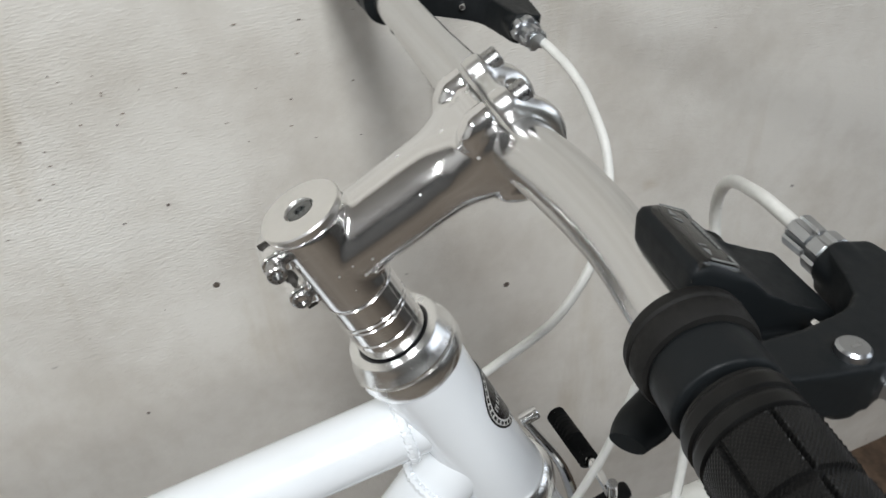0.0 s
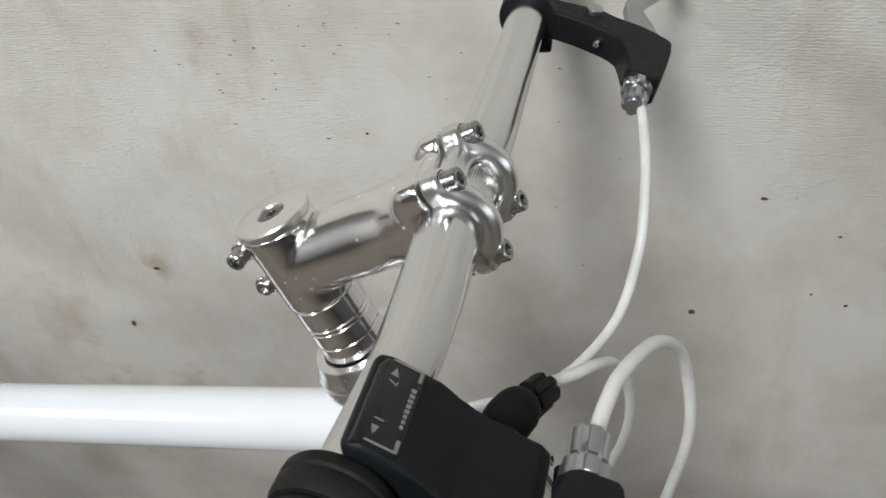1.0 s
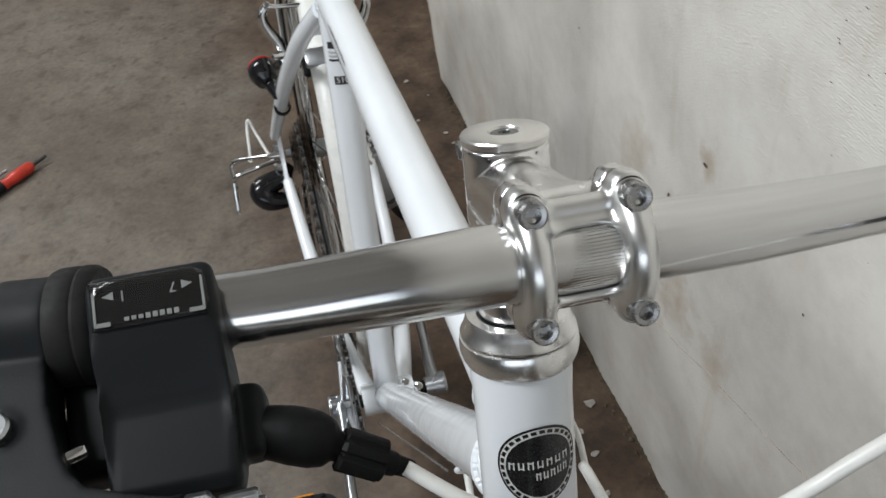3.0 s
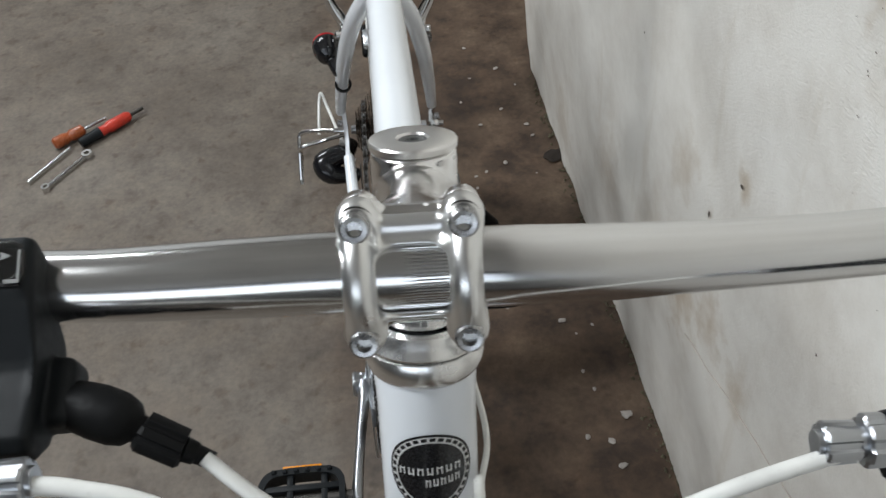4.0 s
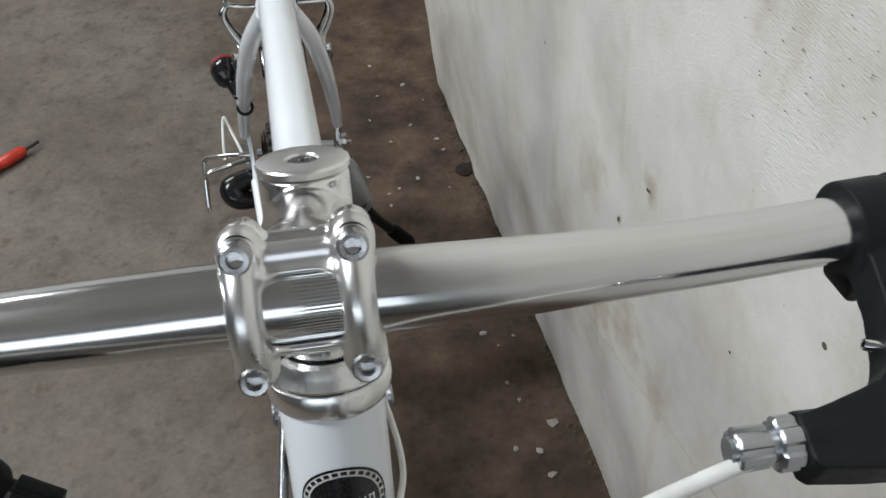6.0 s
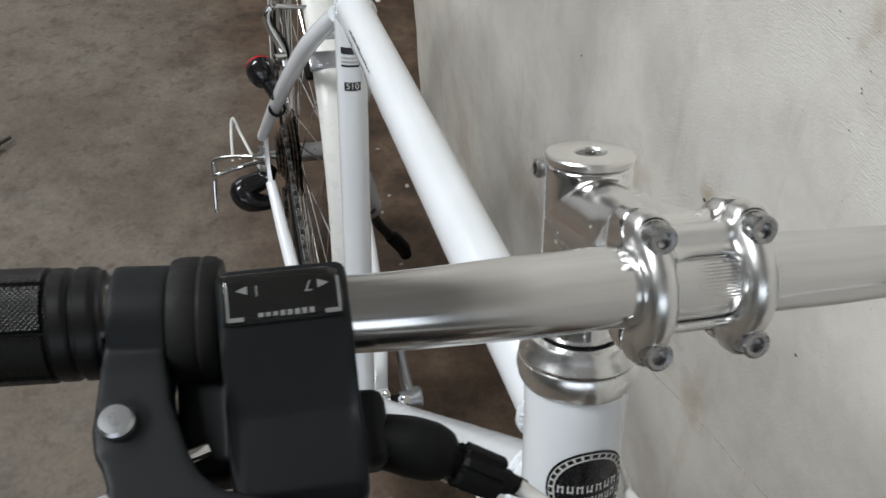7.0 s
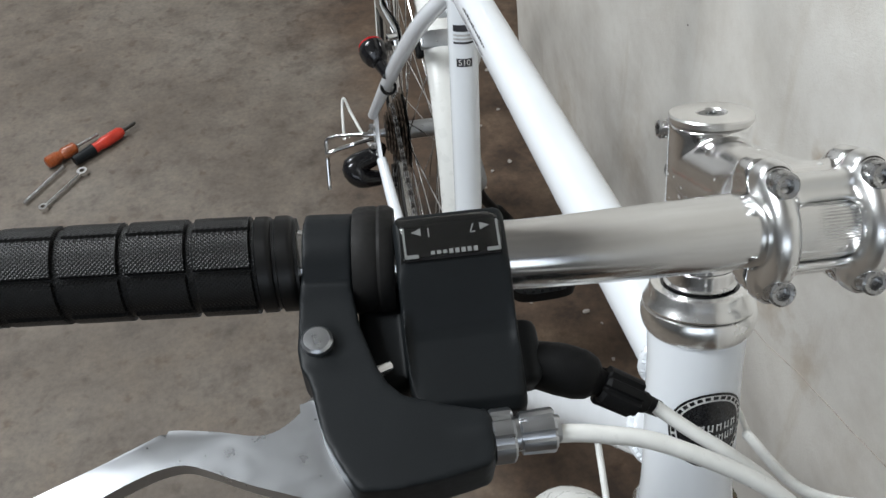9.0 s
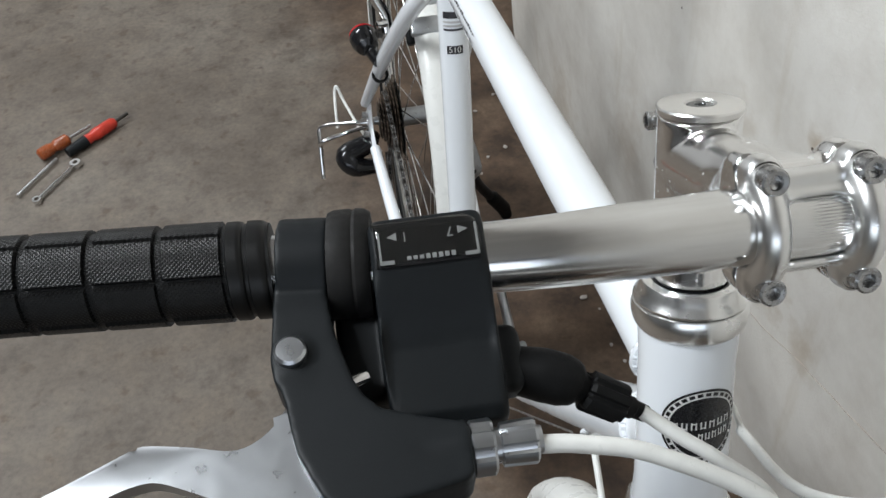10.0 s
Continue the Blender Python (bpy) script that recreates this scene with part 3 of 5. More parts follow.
for lo, hi in ((-0.0815, -0.0722), (-0.0719, -0.0628), (-0.0625, -0.0602), (-0.0599, -0.0480)):
    part("spacer", lathe([(lo, 0.0142), (lo, 0.0165), (lo + 0.0006, 0.0171), (hi - 0.0006, 0.0171), (hi, 0.0165), (hi, 0.0142)], (0, 0, 0), UP, 60), POLISHED, bicycle, m=STEER)
part("steerer_tube", lathe([(-0.26, 0), (-0.26, 0.0140), (-0.006, 0.0140), (-0.006, 0)], (0, 0, 0), UP, 40), STEEL, bicycle)

top_cap = part("top_cap", lathe([(-0.0040, 0.010), (-0.0040, 0.0172), (-0.0036, 0.0182), (-0.0012, 0.0185), (-0.0003, 0.0180), (0.0, 0.0172), (0.0, 0.0070), (-0.0006, 0.0066), (-0.0022, 0.0062), (-0.0036, 0)], (0, 0, 0), UP, 72), CAP_METAL, bicycle, "brushed silver top cap", m=STEER)
part("cap_bolt", lathe([(-0.0035, 0.0), (-0.0035, 0.0060), (-0.0010, 0.0059), (-0.0006, 0.0053), (-0.0006, 0.0026), (-0.0012, 0.0023), (-0.003, 0.0022), (-0.003, 0)], (0, 0, 0), UP, 6 * 5), CAP_STEEL, top_cap)

STEM = V((0, 0.8756, 0.4830)).normalized()
STEM_UP = V((0, -0.4830, 0.8756)).normalized()
BAR = V((0.0005, 0.0892, 0.0186))
BOLT_X, BOLT_U = 0.0165, 0.0188
stem_root = on_steer(-0.0268)
bm = lathe([(-0.0477, 0.0), (-0.0477, 0.0174), (-0.0471, 0.0180), (-0.0048, 0.0180), (-0.0042, 0.0174), (-0.0042, 0.0)], (0, 0, 0), UP, 64)
# the extension flares out to the full width of the clamp
ext_end = BAR - STEM * 0.0045
rings = []
for i in range(33):
    u = i / 32
    c = stem_root.lerp(ext_end, u)
    k = min(1.0, max(0.0, (u - 0.52) / 0.46))
    k = k * k * (3 - 2 * k)
    w, h = 0.0182 + 0.0054 * k, 0.0184 + 0.0004 * k
    e = 2 / (2.0 + 2.4 * max(0.0, (u - 0.70) / 0.30) ** 1.2)        # rounder at the root, squarer at the clamp
    ring = []
    for k in range(56):
        a = 2 * math.pi * k / 56
        cx, cu = math.cos(a), math.sin(a)
        ring.append(bm.verts.new(c + V((math.copysign(abs(cx) ** e, cx) * w, 0, 0)) + STEM_UP * math.copysign(abs(cu) ** e, cu) * h))
    rings.append(ring)
for p, q in zip(rings, rings[1:]):
    for k in range(56):
        bm.faces.new((p[k], p[(k + 1) % 56], q[(k + 1) % 56], q[k]))
bm.faces.new(rings[0][::-1])
bm.faces.new(rings[-1])
# half shell behind the bar, with four ears
shell = [BAR + STEM * (-0.0010 - 0.0185 * math.sin(math.pi * k / 24)) + STEM_UP * 0.0190 * math.cos(math.pi * k / 24) for k in range(25)]
cells = [[bm.verts.new(p + V((x, 0, 0))) for p in shell] for x in (-0.0220, 0.0220)]
bm.faces.new(cells[0])
bm.faces.new(cells[1][::-1])
for k in range(25):
    j = (k + 1) % 25
    bm.faces.new((cells[0][k], cells[0][j], cells[1][j], cells[1][k]))
for sx in (-1, 1):
    for su in (-1, 1):
        ear = BAR + V((sx * BOLT_X, 0, 0)) + STEM_UP * su * BOLT_U
        sweep(bm, [ear - STEM * 0.0165 - STEM_UP * su * 0.0060, ear - STEM * 0.0125 - STEM_UP * su * 0.0025, ear - STEM * 0.0090, ear - STEM * 0.0008], [0.0050, 0.0062, 0.0066, 0.0066], 32)
box(bm, frame_of(BAR - STEM * 0.0055, (1, 0, 0), STEM), 0.0425, 0.0100, 0.0415, 0.0045, 3)
for s in (-0.0120, -0.0330):
    sweep(bm, [on_steer(s, -0.0205, -0.0095), on_steer(s, -0.0205, 0.0095)], 0.0060, 24)
    box(bm, frame_of(on_steer(s, -0.014), (1, 0, 0), PERP), 0.019, 0.012, 0.0115, 0.002)
stem = part("stem", bm, POLISHED, bicycle, "polished aluminium threadless stem, lightly pitted", STEER)
blended(stem, 0.0006, 60)
for s in (-0.0120, -0.0330):
    o = on_steer(s, -0.0205, 0.0165 if s > -0.03 else 0.0110)
    part("pinch_bolt", socket_bolt(o, (1, 0, 0), 0.0043, 0.010), STEEL, stem)
slot = box(bmesh.new(), frame_of(on_steer(-0.0255, -0.0178), (1, 0, 0), PERP), 0.0012, 0.0110, 0.0415)
part("clamp_slot", slot, DARK_STEEL, stem)

# faceplate: two thick curved bands joined by an upper and a lower bridge round an open window
bm = bmesh.new()


def plate(x, a, r):
    return BAR + V((x, 0, 0)) + STEM * (math.cos(a) * r + 0.0012) + STEM_UP * math.sin(a) * r


nx, na = 72, 92
xs = [-0.0236 + 0.0472 * i / nx for i in range(nx + 1)]
angs = [radians(-88 + 176 * k / na) for k in range(na + 1)]


def solid(i, k):
    x, d = (xs[i] + xs[i + 1]) / 2, math.degrees((angs[k] + angs[k + 1]) / 2)
    waist = 0.0214 + 0.0022 * (d / 88) ** 2
    window = (abs(x) / 0.0118) ** 4 + (abs(d + 3) / 53) ** 4 < 1        # rounded corners
    return abs(x) < waist and not window


def outside(x, a):
    ridge = math.exp(-((abs(x) - 0.0165) / 0.0042) ** 2)
    return 0.0160 + 0.0016 * ridge


outer = [[bm.verts.new(plate(x, a, outside(x, a))) for a in angs] for x in xs]
inner = [[bm.verts.new(plate(x, a, 0.0131)) for a in angs] for x in xs]
for i in range(nx):
    for k in range(na):
        if not solid(i, k):
            continue
        bm.faces.new((outer[i][k], outer[i + 1][k], outer[i + 1][k + 1], outer[i][k + 1]))
        bm.faces.new((inner[i][k + 1], inner[i + 1][k + 1], inner[i + 1][k], inner[i][k]))
        for di, dk, e in ((-1, 0, ((i, k), (i, k + 1))), (1, 0, ((i + 1, k + 1), (i + 1, k))), (0, -1, ((i + 1, k), (i, k))), (0, 1, ((i, k + 1), (i + 1, k + 1)))):
            ii, kk = i + di, k + dk
            if not (0 <= ii < nx and 0 <= kk < na and solid(ii, kk)):
                (a0, b0), (a1, b1) = e
                bm.faces.new((outer[a0][b0], outer[a1][b1], inner[a1][b1], inner[a0][b0]))
bmesh.ops.delete(bm, geom=[v for v in bm.verts if not v.link_faces], context="VERTS")
for sx in (-1, 1):
    for su in (-1, 1):
        ear = BAR + V((sx * BOLT_X, 0, 0)) + STEM_UP * su * BOLT_U
        sweep(bm, [ear + STEM * 0.0010, ear + STEM * 0.0082, ear + STEM * 0.0094], [0.0072, 0.0069, 0.0060], 28)
for sx in (-1, 1):
    turn = [radians(-76 + 152 * k / 24) for k in range(25)]
    sweep(bm, [plate(sx * BOLT_X, a, 0.0150 + 0.0042 * abs(a / radians(76)) ** 5) for a in turn], [0.0054 + 0.0010 * abs(a / radians(76)) ** 3 for a in turn], 24, up=(1, 0, 0))
box(bm, frame_of(BAR + STEM * 0.0052 + STEM_UP * 0.0160, (1, 0, 0), STEM), 0.0330, 0.0078, 0.0076, 0.002)
bmesh.ops.recalc_face_normals(bm, faces=list(bm.faces))
face = part("faceplate", bm, BUFFED, stem, "polished four-bolt faceplate with an open window")
blended(face, 0.00045, 85)
for sx in (-1, 1):
    for su in (-1, 1):
        o = BAR + V((sx * BOLT_X, 0, 0)) + STEM_UP * su * BOLT_U + STEM * 0.0163
        bolt = part("faceplate_bolt", socket_bolt(o, STEM, 0.0047, 0.0080, 32), STEEL, stem, "steel socket bolt")
        part("washer", lathe([(-0.0078, 0.0054), (-0.0070, 0.0056), (-0.0070, 0.0046)], o, STEM, 28), DARK_STEEL, stem)

# handlebar: it rises a little to the right, and sweeps back towards both ends
BAR_LINE = [(-0.320, 0.0778, 0.0170), (-0.260, 0.0808, 0.0161), (-0.180, 0.0848, 0.0150), (-0.140, 0.0868, 0.0146), (-0.100, 0.0878, 0.0148), (-0.060, 0.0888, 0.0158), (-0.030, 0.0890, 0.0172), (0.0, 0.0892, 0.0186),
            (0.030, 0.0903, 0.0202), (0.060, 0.0925, 0.0226), (0.100, 0.0934, 0.0242), (0.140, 0.0902, 0.0244), (0.180, 0.0864, 0.0250), (0.260, 0.0812, 0.0264), (0.320, 0.0775, 0.0274)]
BAR_RADII = [(0.0, 0.0131), (0.030, 0.0133), (0.060, 0.0128), (0.100, 0.0117), (0.140, 0.0112), (0.180, 0.0111), (0.320, 0.0111)]


def bar_at(x):
    xs = [p[0] for p in BAR_LINE]
    return V((x, float(np.interp(x, xs, [p[1] for p in BAR_LINE])), float(np.interp(x, xs, [p[2] for p in BAR_LINE]))))


def bar_radius(x):
    return float(np.interp(abs(x), [p[0] for p in BAR_RADII], [p[1] for p in BAR_RADII]))


bar = part("handlebar", tube(BAR_LINE, [bar_radius(p[0]) for p in BAR_LINE], 64, per=10), SATIN, bicycle, "satin silver handlebar, slightly scuffed", STEER)
bm = lathe([(-0.0135, 0.0128), (-0.0135, 0.01335), (0.0135, 0.01335), (0.0135, 0.0128)], BAR, (1, 0, 0), 296)
for i, v in enumerate(bm.verts):
    d = v.co - BAR
    d.x = 0
    if d.length > 0.0131 and i % 4 == 0:
        v.co -= d.normalized() * 0.00032
part("clamp_knurling", bm, SATIN, bar, smooth=4)

# grips
def grip(sx):
    bm = bmesh.new()
    uv = bm.loops.layers.uv.new("UVMap")
    x0, x1, nx, na = (0.1772 if sx > 0 else 0.1905), (0.306 if sx > 0 else 0.318), 260, 128
    rows = []
    for i in range(nx + 1):
        x = x0 + (x1 - x0) * i / nx
        d = x - x0
        c = bar_at(sx * x)
        row = []
        for k in range(na):
            a = 2 * math.pi * k / na
            if d < 0.0133 - (0.0 if sx > 0 else -0.0035):
                r = 0.0150 + 0.0010 * (1 if ((d + 0.0003) % 0.0068) > 0.0016 else 0) * min(1, ((d + 0.0003) % 0.0068) / 0.003)
            else:
                g = (d - (0.0133 if sx > 0 else 0.0168)) % 0.0205
                groove = min(g, 0.0205 - g) < 0.0012
                t = (a / (2 * math.pi) * 7 + 0.2) % 1.0
                long_groove = min(t, 1 - t) < 0.045
                r = 0.0149 if groove or long_groove else 0.0162
                if not groove and not long_groove and min(t, 1 - t) < 0.12:
                    r += 0.00035 * (0.5 + 0.5 * math.sin(d * 2 * math.pi / 0.0018))
            row.append(bm.verts.new(c + V((0, math.cos(a) * r, math.sin(a) * r))))
        rows.append(row)
    for i in range(nx):
        for k in range(na):
            f = bm.faces.new((rows[i][k], rows[i][(k + 1) % na], rows[i + 1][(k + 1) % na], rows[i + 1][k]))
            for lp, (ii, kk) in zip(f.loops, ((i, k), (i, k + 1), (i + 1, k + 1), (i + 1, k))):
                lp[uv].uv = ((x1 - x0) * ii / nx, 2 * math.pi * 0.016 * kk / na) if (x1 - x0) * i / nx > (0.0133 if sx > 0 else 0.0168) else (0.0, 0.0)
    bm.faces.new(rows[0][::-1])
    bm.faces.new(rows[-1])
    return part("grip", bm, GRIP, bicycle, "black knurled rubber grip", STEER, smooth=35)


# levers: x along the bar, w ahead from the bar in the lever's plane, h the height over that plane
LEVER_AT = {1: (V((0, 0.0864, 0.0251)), -7.0, 0.0, 0.0), -1: (V((0, 0.0850, 0.0150)), -12.5, 0.0145, 0.012)}


def lever(sx):
    o, slope, shift, skew = LEVER_AT[sx]
    wd = V((0, math.cos(radians(slope)), math.sin(radians(slope))))
    hd = V((0, -wd.z, wd.y))
    m = frame_of(o, (1, 0, 0), wd)

    def flat(x, w):
        if sx < 0:
            x -= 0.0055 * min(1.0, max(0.0, (0.150 - x) / 0.025))        # its nose is longer
            w *= 0.955
        return sx * (x + shift - skew * w), w

    def lever_at(x, w, h=0.0):
        fx, fw = flat(x, w)
        return o + V((fx, 0, 0)) + wd * fw + hd * h

    def turned_round(pts):
        pts = [flat(x, w) for x, w in pts]
        return pts if sx > 0 else pts[::-1]

    # arm from the clamp to the pivot, widening into the hood
    hood = [(0.1752, 0.000), (0.1775, 0.0176), (0.1784, 0.0300), (0.1790, 0.0380), (0.1783, 0.0440), (0.1762, 0.0485), (0.1752, 0.0525), (0.1742, 0.0600), (0.1728, 0.0675), (0.1690, 0.0760), (0.1655, 0.0826), (0.1635, 0.0846), (0.1540, 0.0852), (0.1400, 0.0838), (0.1275, 0.0815), (0.1256, 0.0795), (0.1246, 0.0680), (0.1256, 0.0650), (0.1330, 0.0628), (0.1415, 0.0600), (0.1490, 0.0570), (0.1530, 0.0525), (0.1556, 0.0470), (0.1597, 0.0310), (0.1613, 0.0140), (0.1600, 0.000)]
    bm = prism(turned_round(hood), m @ pose(0, 0, -0.0008), 0.0168)
    sweep(bm, [bar_at(sx * (0.1592 + shift)), bar_at(sx * (0.1752 + shift))], 0.0158, 44)
    sweep(bm, [lever_at(0.1722, 0.0370, -0.011), lever_at(0.1722, 0.0370, 0.0082)], [0.0066, 0.0062], 28)
    sweep(bm, [lever_at(0.146, 0.0705, -0.001), lever_at(0.1252, 0.0705, 0.0)], [0.0082, 0.0086], 24)
    sweep(bm, [lever_at(0.1665, 0.004, -0.016), lever_at(0.1675, 0.018, -0.014)], [0.0075, 0.0060], 20)
    body = part("brake_lever", bm, BLACK, bicycle, "black brake lever bracket with a silver blade", STEER)
    blended(body, 0.0006, 22)
    part("pivot_bolt", lathe([(0.0080, 0), (0.0080, 0.0048), (0.0102, 0.0048), (0.0110, 0.0040), (0.0112, 0.0)], lever_at(0.1727, 0.0370), hd, 32), CAST, body)
    # blade: flat, cast, with a broad root and a sharp knee
    blade = [(0.160, 0.046), (0.1752, 0.0480), (0.1785, 0.0525), (0.1830, 0.0568), (0.1885, 0.0595), (0.1940, 0.0596), (0.2030, 0.0572), (0.2130, 0.0552), (0.2185, 0.0548), (0.2230, 0.0566), (0.2363, 0.0624), (0.2507, 0.0682), (0.2650, 0.0738), (0.2790, 0.0775), (0.2875, 0.0777),
             (0.2910, 0.0820), (0.2875, 0.0870), (0.2765, 0.0875), (0.2620, 0.0842), (0.2430, 0.0762), (0.2330, 0.0712), (0.2241, 0.0676), (0.2185, 0.0662), (0.2135, 0.0660), (0.2075, 0.0682), (0.1953, 0.0742), (0.1860, 0.0780), (0.1760, 0.0815), (0.164, 0.0815)]
    bm = prism(smooth_outline(turned_round(blade[::-1])[::-1], 3), m @ pose(0, 0, -0.0050), 0.0062, 0.0018, 3)
    part("lever_blade", bm, CAST, body, "tumbled silver brake lever blade", smooth=35)
    # barrel adjuster with its lock ring
    a = lever_at(0.1256, 0.0705, 0.0)
    ax = V((-sx, 0.0, 0.0))
    ring = bmesh.new()
    lathe([(0.0, 0.0), (0.0, 0.0072), (0.0008, 0.0080), (0.0062, 0.0080), (0.0070, 0.0072), (0.0070, 0.0)], a, ax, 48, ring)
    for v in ring.verts:
        d = v.co - a
        d -= ax * d.dot(ax)
        if d.length > 0.006:
            v.co -= d.normalized() * (0.0009 if math.sin(math.atan2(d.z, d.y) * 6) < -0.3 else 0.0)
    part("lock_ring", ring, CAST, body)
    barrel = lathe([(0.0070, 0.0), (0.0070, 0.0050), (0.0085, 0.0050), (0.0090, 0.0062), (0.0182, 0.0066), (0.0190, 0.0060), (0.0190, 0.0042), (0.0205, 0.0040), (0.0205, 0)], a, ax, 60)
    for v in barrel.verts:
        d = v.co - a
        d -= ax * d.dot(ax)
        if d.length > 0.0056:
            v.co -= d.normalized() * (0.0009 if math.sin(math.atan2(d.z, d.y) * 6) < -0.2 else 0.0)
    part("barrel_adjuster", barrel, CAST, body, "ribbed silver barrel adjuster")
    part("reach_screw", socket_bolt(lever_at(0.1513, 0.0430, 0.000), V((-sx, -0.30, 0.05)).normalized(), 0.0020, 0.011), CHROME, body)
    return body


for sx in (1, -1):
    grip(sx)
    lever(sx)


# shifter on the right of the bar
def shifter():
    mid = V((0.1288, 0.0915, 0.0238))
    low = V((0.1275, 0.0848, 0.0159))
    bm = bmesh.new()
    # body: one rounded block, steep ahead of the window, then a flatter shoulder
    side = [(-0.0008, 0.0108), (-0.0008, 0.0205), (0.0012, 0.0232), (0.0060, 0.0226), (0.0150, 0.0174), (0.0198, 0.0130), (0.0255, 0.0066), (0.0298, 0.0012), (0.0325, -0.0008), (0.0510, -0.0078), (0.0538, -0.0118), (0.0525, -0.0185), (0.0450, -0.0235), (0.0200, -0.0225), (0.0120, -0.0140), (0.0112, -0.0020), (0.0075, 0.0080)]
    prism(side, frame_of(mid, (0, 1, 0), (0, 0, 1)), 0.0352, 0.0030, 3, bm)
    box(bm, frame_of(low + V((-0.016, 0.038, -0.008)), (1, 0, 0), V((0, 1, -0.3))), 0.016, 0.022, 0.015, 0.004, 3)
    box(bm, frame_of(mid + V((0.0215, 0.020, -0.0140)), (1, 0, 0), V((0, 1, -0.2))), 0.020, 0.042, 0.014, 0.004, 3)
    body = part("shifter", bm, BLACK, bicycle, "black thumb shifter with a gear window", STEER)
    blended(body, 0.00065, 9)
    # grey rubber collar between shifter and lever
    part("shifter_collar", lathe([(-0.0005, 0.010), (-0.0005, 0.0170), (0.0012, 0.0181), (0.0040, 0.0183), (0.0050, 0.0177), (0.0060, 0.0182), (0.0110, 0.0180), (0.0128, 0.0172), (0.0128, 0.010)], bar_at(0.1466), (1, -0.09, 0.015), 56), GREY_RUBBER, body, "worn grey rubber collar")
    # window: smoked cover with the gear scale below and the print on its face
    wm = frame_of(V((0.1288, 0.0970, 0.0366)), (-1, 0, 0), V((0, -0.886, 0.464)))
    part("gear_scale", prism([(-0.0155, -0.0065), (0.0155, -0.0065), (0.0155, 0.0065), (-0.0155, 0.0065)], wm, 0.0020), GLOSS_BLACK, body)
    part("label_plate", prism([(-0.0150, -0.0068), (0.0150, -0.0068), (0.0150, 0.0046), (-0.0150, 0.0046)], wm @ pose(0, 0, 0.0086), 0.0008), GLOSS_BLACK, body)
    part("gear_band", prism([(-0.0135, -0.0005), (0.0135, -0.0005), (0.0135, 0.0042), (-0.0135, 0.0042)], wm @ pose(0, 0, 0.0015), 0.0008), GREY_RUBBER, body)
    part("gear_pointer", prism([(-0.0022, -0.0015), (0.0022, -0.0015), (0.0, 0.0025)], wm @ pose(0.003, 0.0022, 0.0024), 0.0008), AMBER, body, "orange gear pointer")
    part("gear_window", prism([(-0.0166, -0.0076), (0.0120, -0.0076), (0.0152, -0.0062), (0.0166, -0.0035), (0.0166, 0.0035), (0.0152, 0.0062), (0.0120, 0.0076), (-0.0166, 0.0076)], wm @ pose(0, 0.0002, 0.0048), 0.0092, 0.0030, 4), SMOKED, body, "smoked clear gear window")
    top = wm @ pose(0, 0.0002, 0.00955)

    def bars(name, rects):
        for x, y, w, h in rects:
            part(name, box(bmesh.new(), top @ pose(x, y, 0), w, h, 0.0003), DIM_PRINT, body)

    bars("window_print", [(-0.0146, -0.0012, 0.0007, 0.0098), (0.0146, -0.0012, 0.0007, 0.0098), (-0.0126, -0.0057, 0.0040, 0.0012), (0.0126, -0.0057, 0.0040, 0.0012)])
    bars("maker_mark", [(-0.0062 + 0.0019 * k, -0.0050, 0.0013, 0.0011 if k < 3 else 0.0015) for k in range(8)])
    for sgn, digit in ((-1, "1"), (1, "7")):
        tri = [(sgn * 0.0122, 0.0020), (sgn * 0.0092, 0.0032), (sgn * 0.0092, 0.0008)]
        part("arrow_mark", prism(tri if sgn > 0 else tri[::-1], top, 0.0003), DIM_PRINT, body)
        writing(digit, 0.0042, STEER @ top @ pose(sgn * 0.0068, 0.0018, 0.0, 0, 0, 180), DIM_PRINT, bicycle, "pale gear number")
    # thumb levers under the bar
    part("thumb_lever", tube([low + V((0.002, 0.026, -0.016)), low + V((0.009, 0.012, -0.024)), low + V((0.017, -0.004, -0.027)), low + V((0.023, -0.012, -0.026))], [0.007, 0.0085, 0.0085, 0.006], 20, squash=0.5, per=6), BLACK, body)
    # rubber boot, ribbed adjuster and its nose
    p = [V((0.112, 0.1225, 0.0055)), V((0.105, 0.1255, 0.0060)), V((0.098, 0.1280, 0.0055)), V((0.092, 0.1302, 0.0045)), V((0.0882, 0.1316, 0.0030)), V((0.0862, 0.1324, 0.0022)), V((0.0845, 0.1330, 0.0012))]
    boot = part("cable_boot", tube(p, [0.0062, 0.0078, 0.0086, 0.0084, 0.0070, 0.0046, 0.0042], 24, per=4), RUBBER, body)
    q = [V((0.0850, 0.1329, 0.0014)), V((0.0846, 0.1331, 0.0012)), V((0.0738, 0.1362, -0.0048)), V((0.0733, 0.1363, -0.0050))]
    adj = sweep(bmesh.new(), q, [0.0058, 0.0068, 0.0066, 0.0054], 48)
    axis = (q[-1] - q[0]).normalized()
    for v in adj.verts:
        d = v.co - q[0]
        d -= axis * d.dot(axis)
        if d.length > 0.0056:
            v.co -= d.normalized() * (0.0011 if math.sin(math.atan2(d.x + d.y, d.z) * 6) < -0.55 else 0.0)
    part("cable_adjuster", adj, RUBBER, body)
    part("adjuster_nose", tube([q[-1], q[-1] + V((-0.0030, 0.0006, -0.0018)), q[-1] + V((-0.0034, 0.0007, -0.0020)), q[-1] + V((-0.0078, 0.0016, -0.0050))], [0.0040, 0.0036, 0.0031, 0.0028], 20), RUBBER, body)
    return body


shifter()

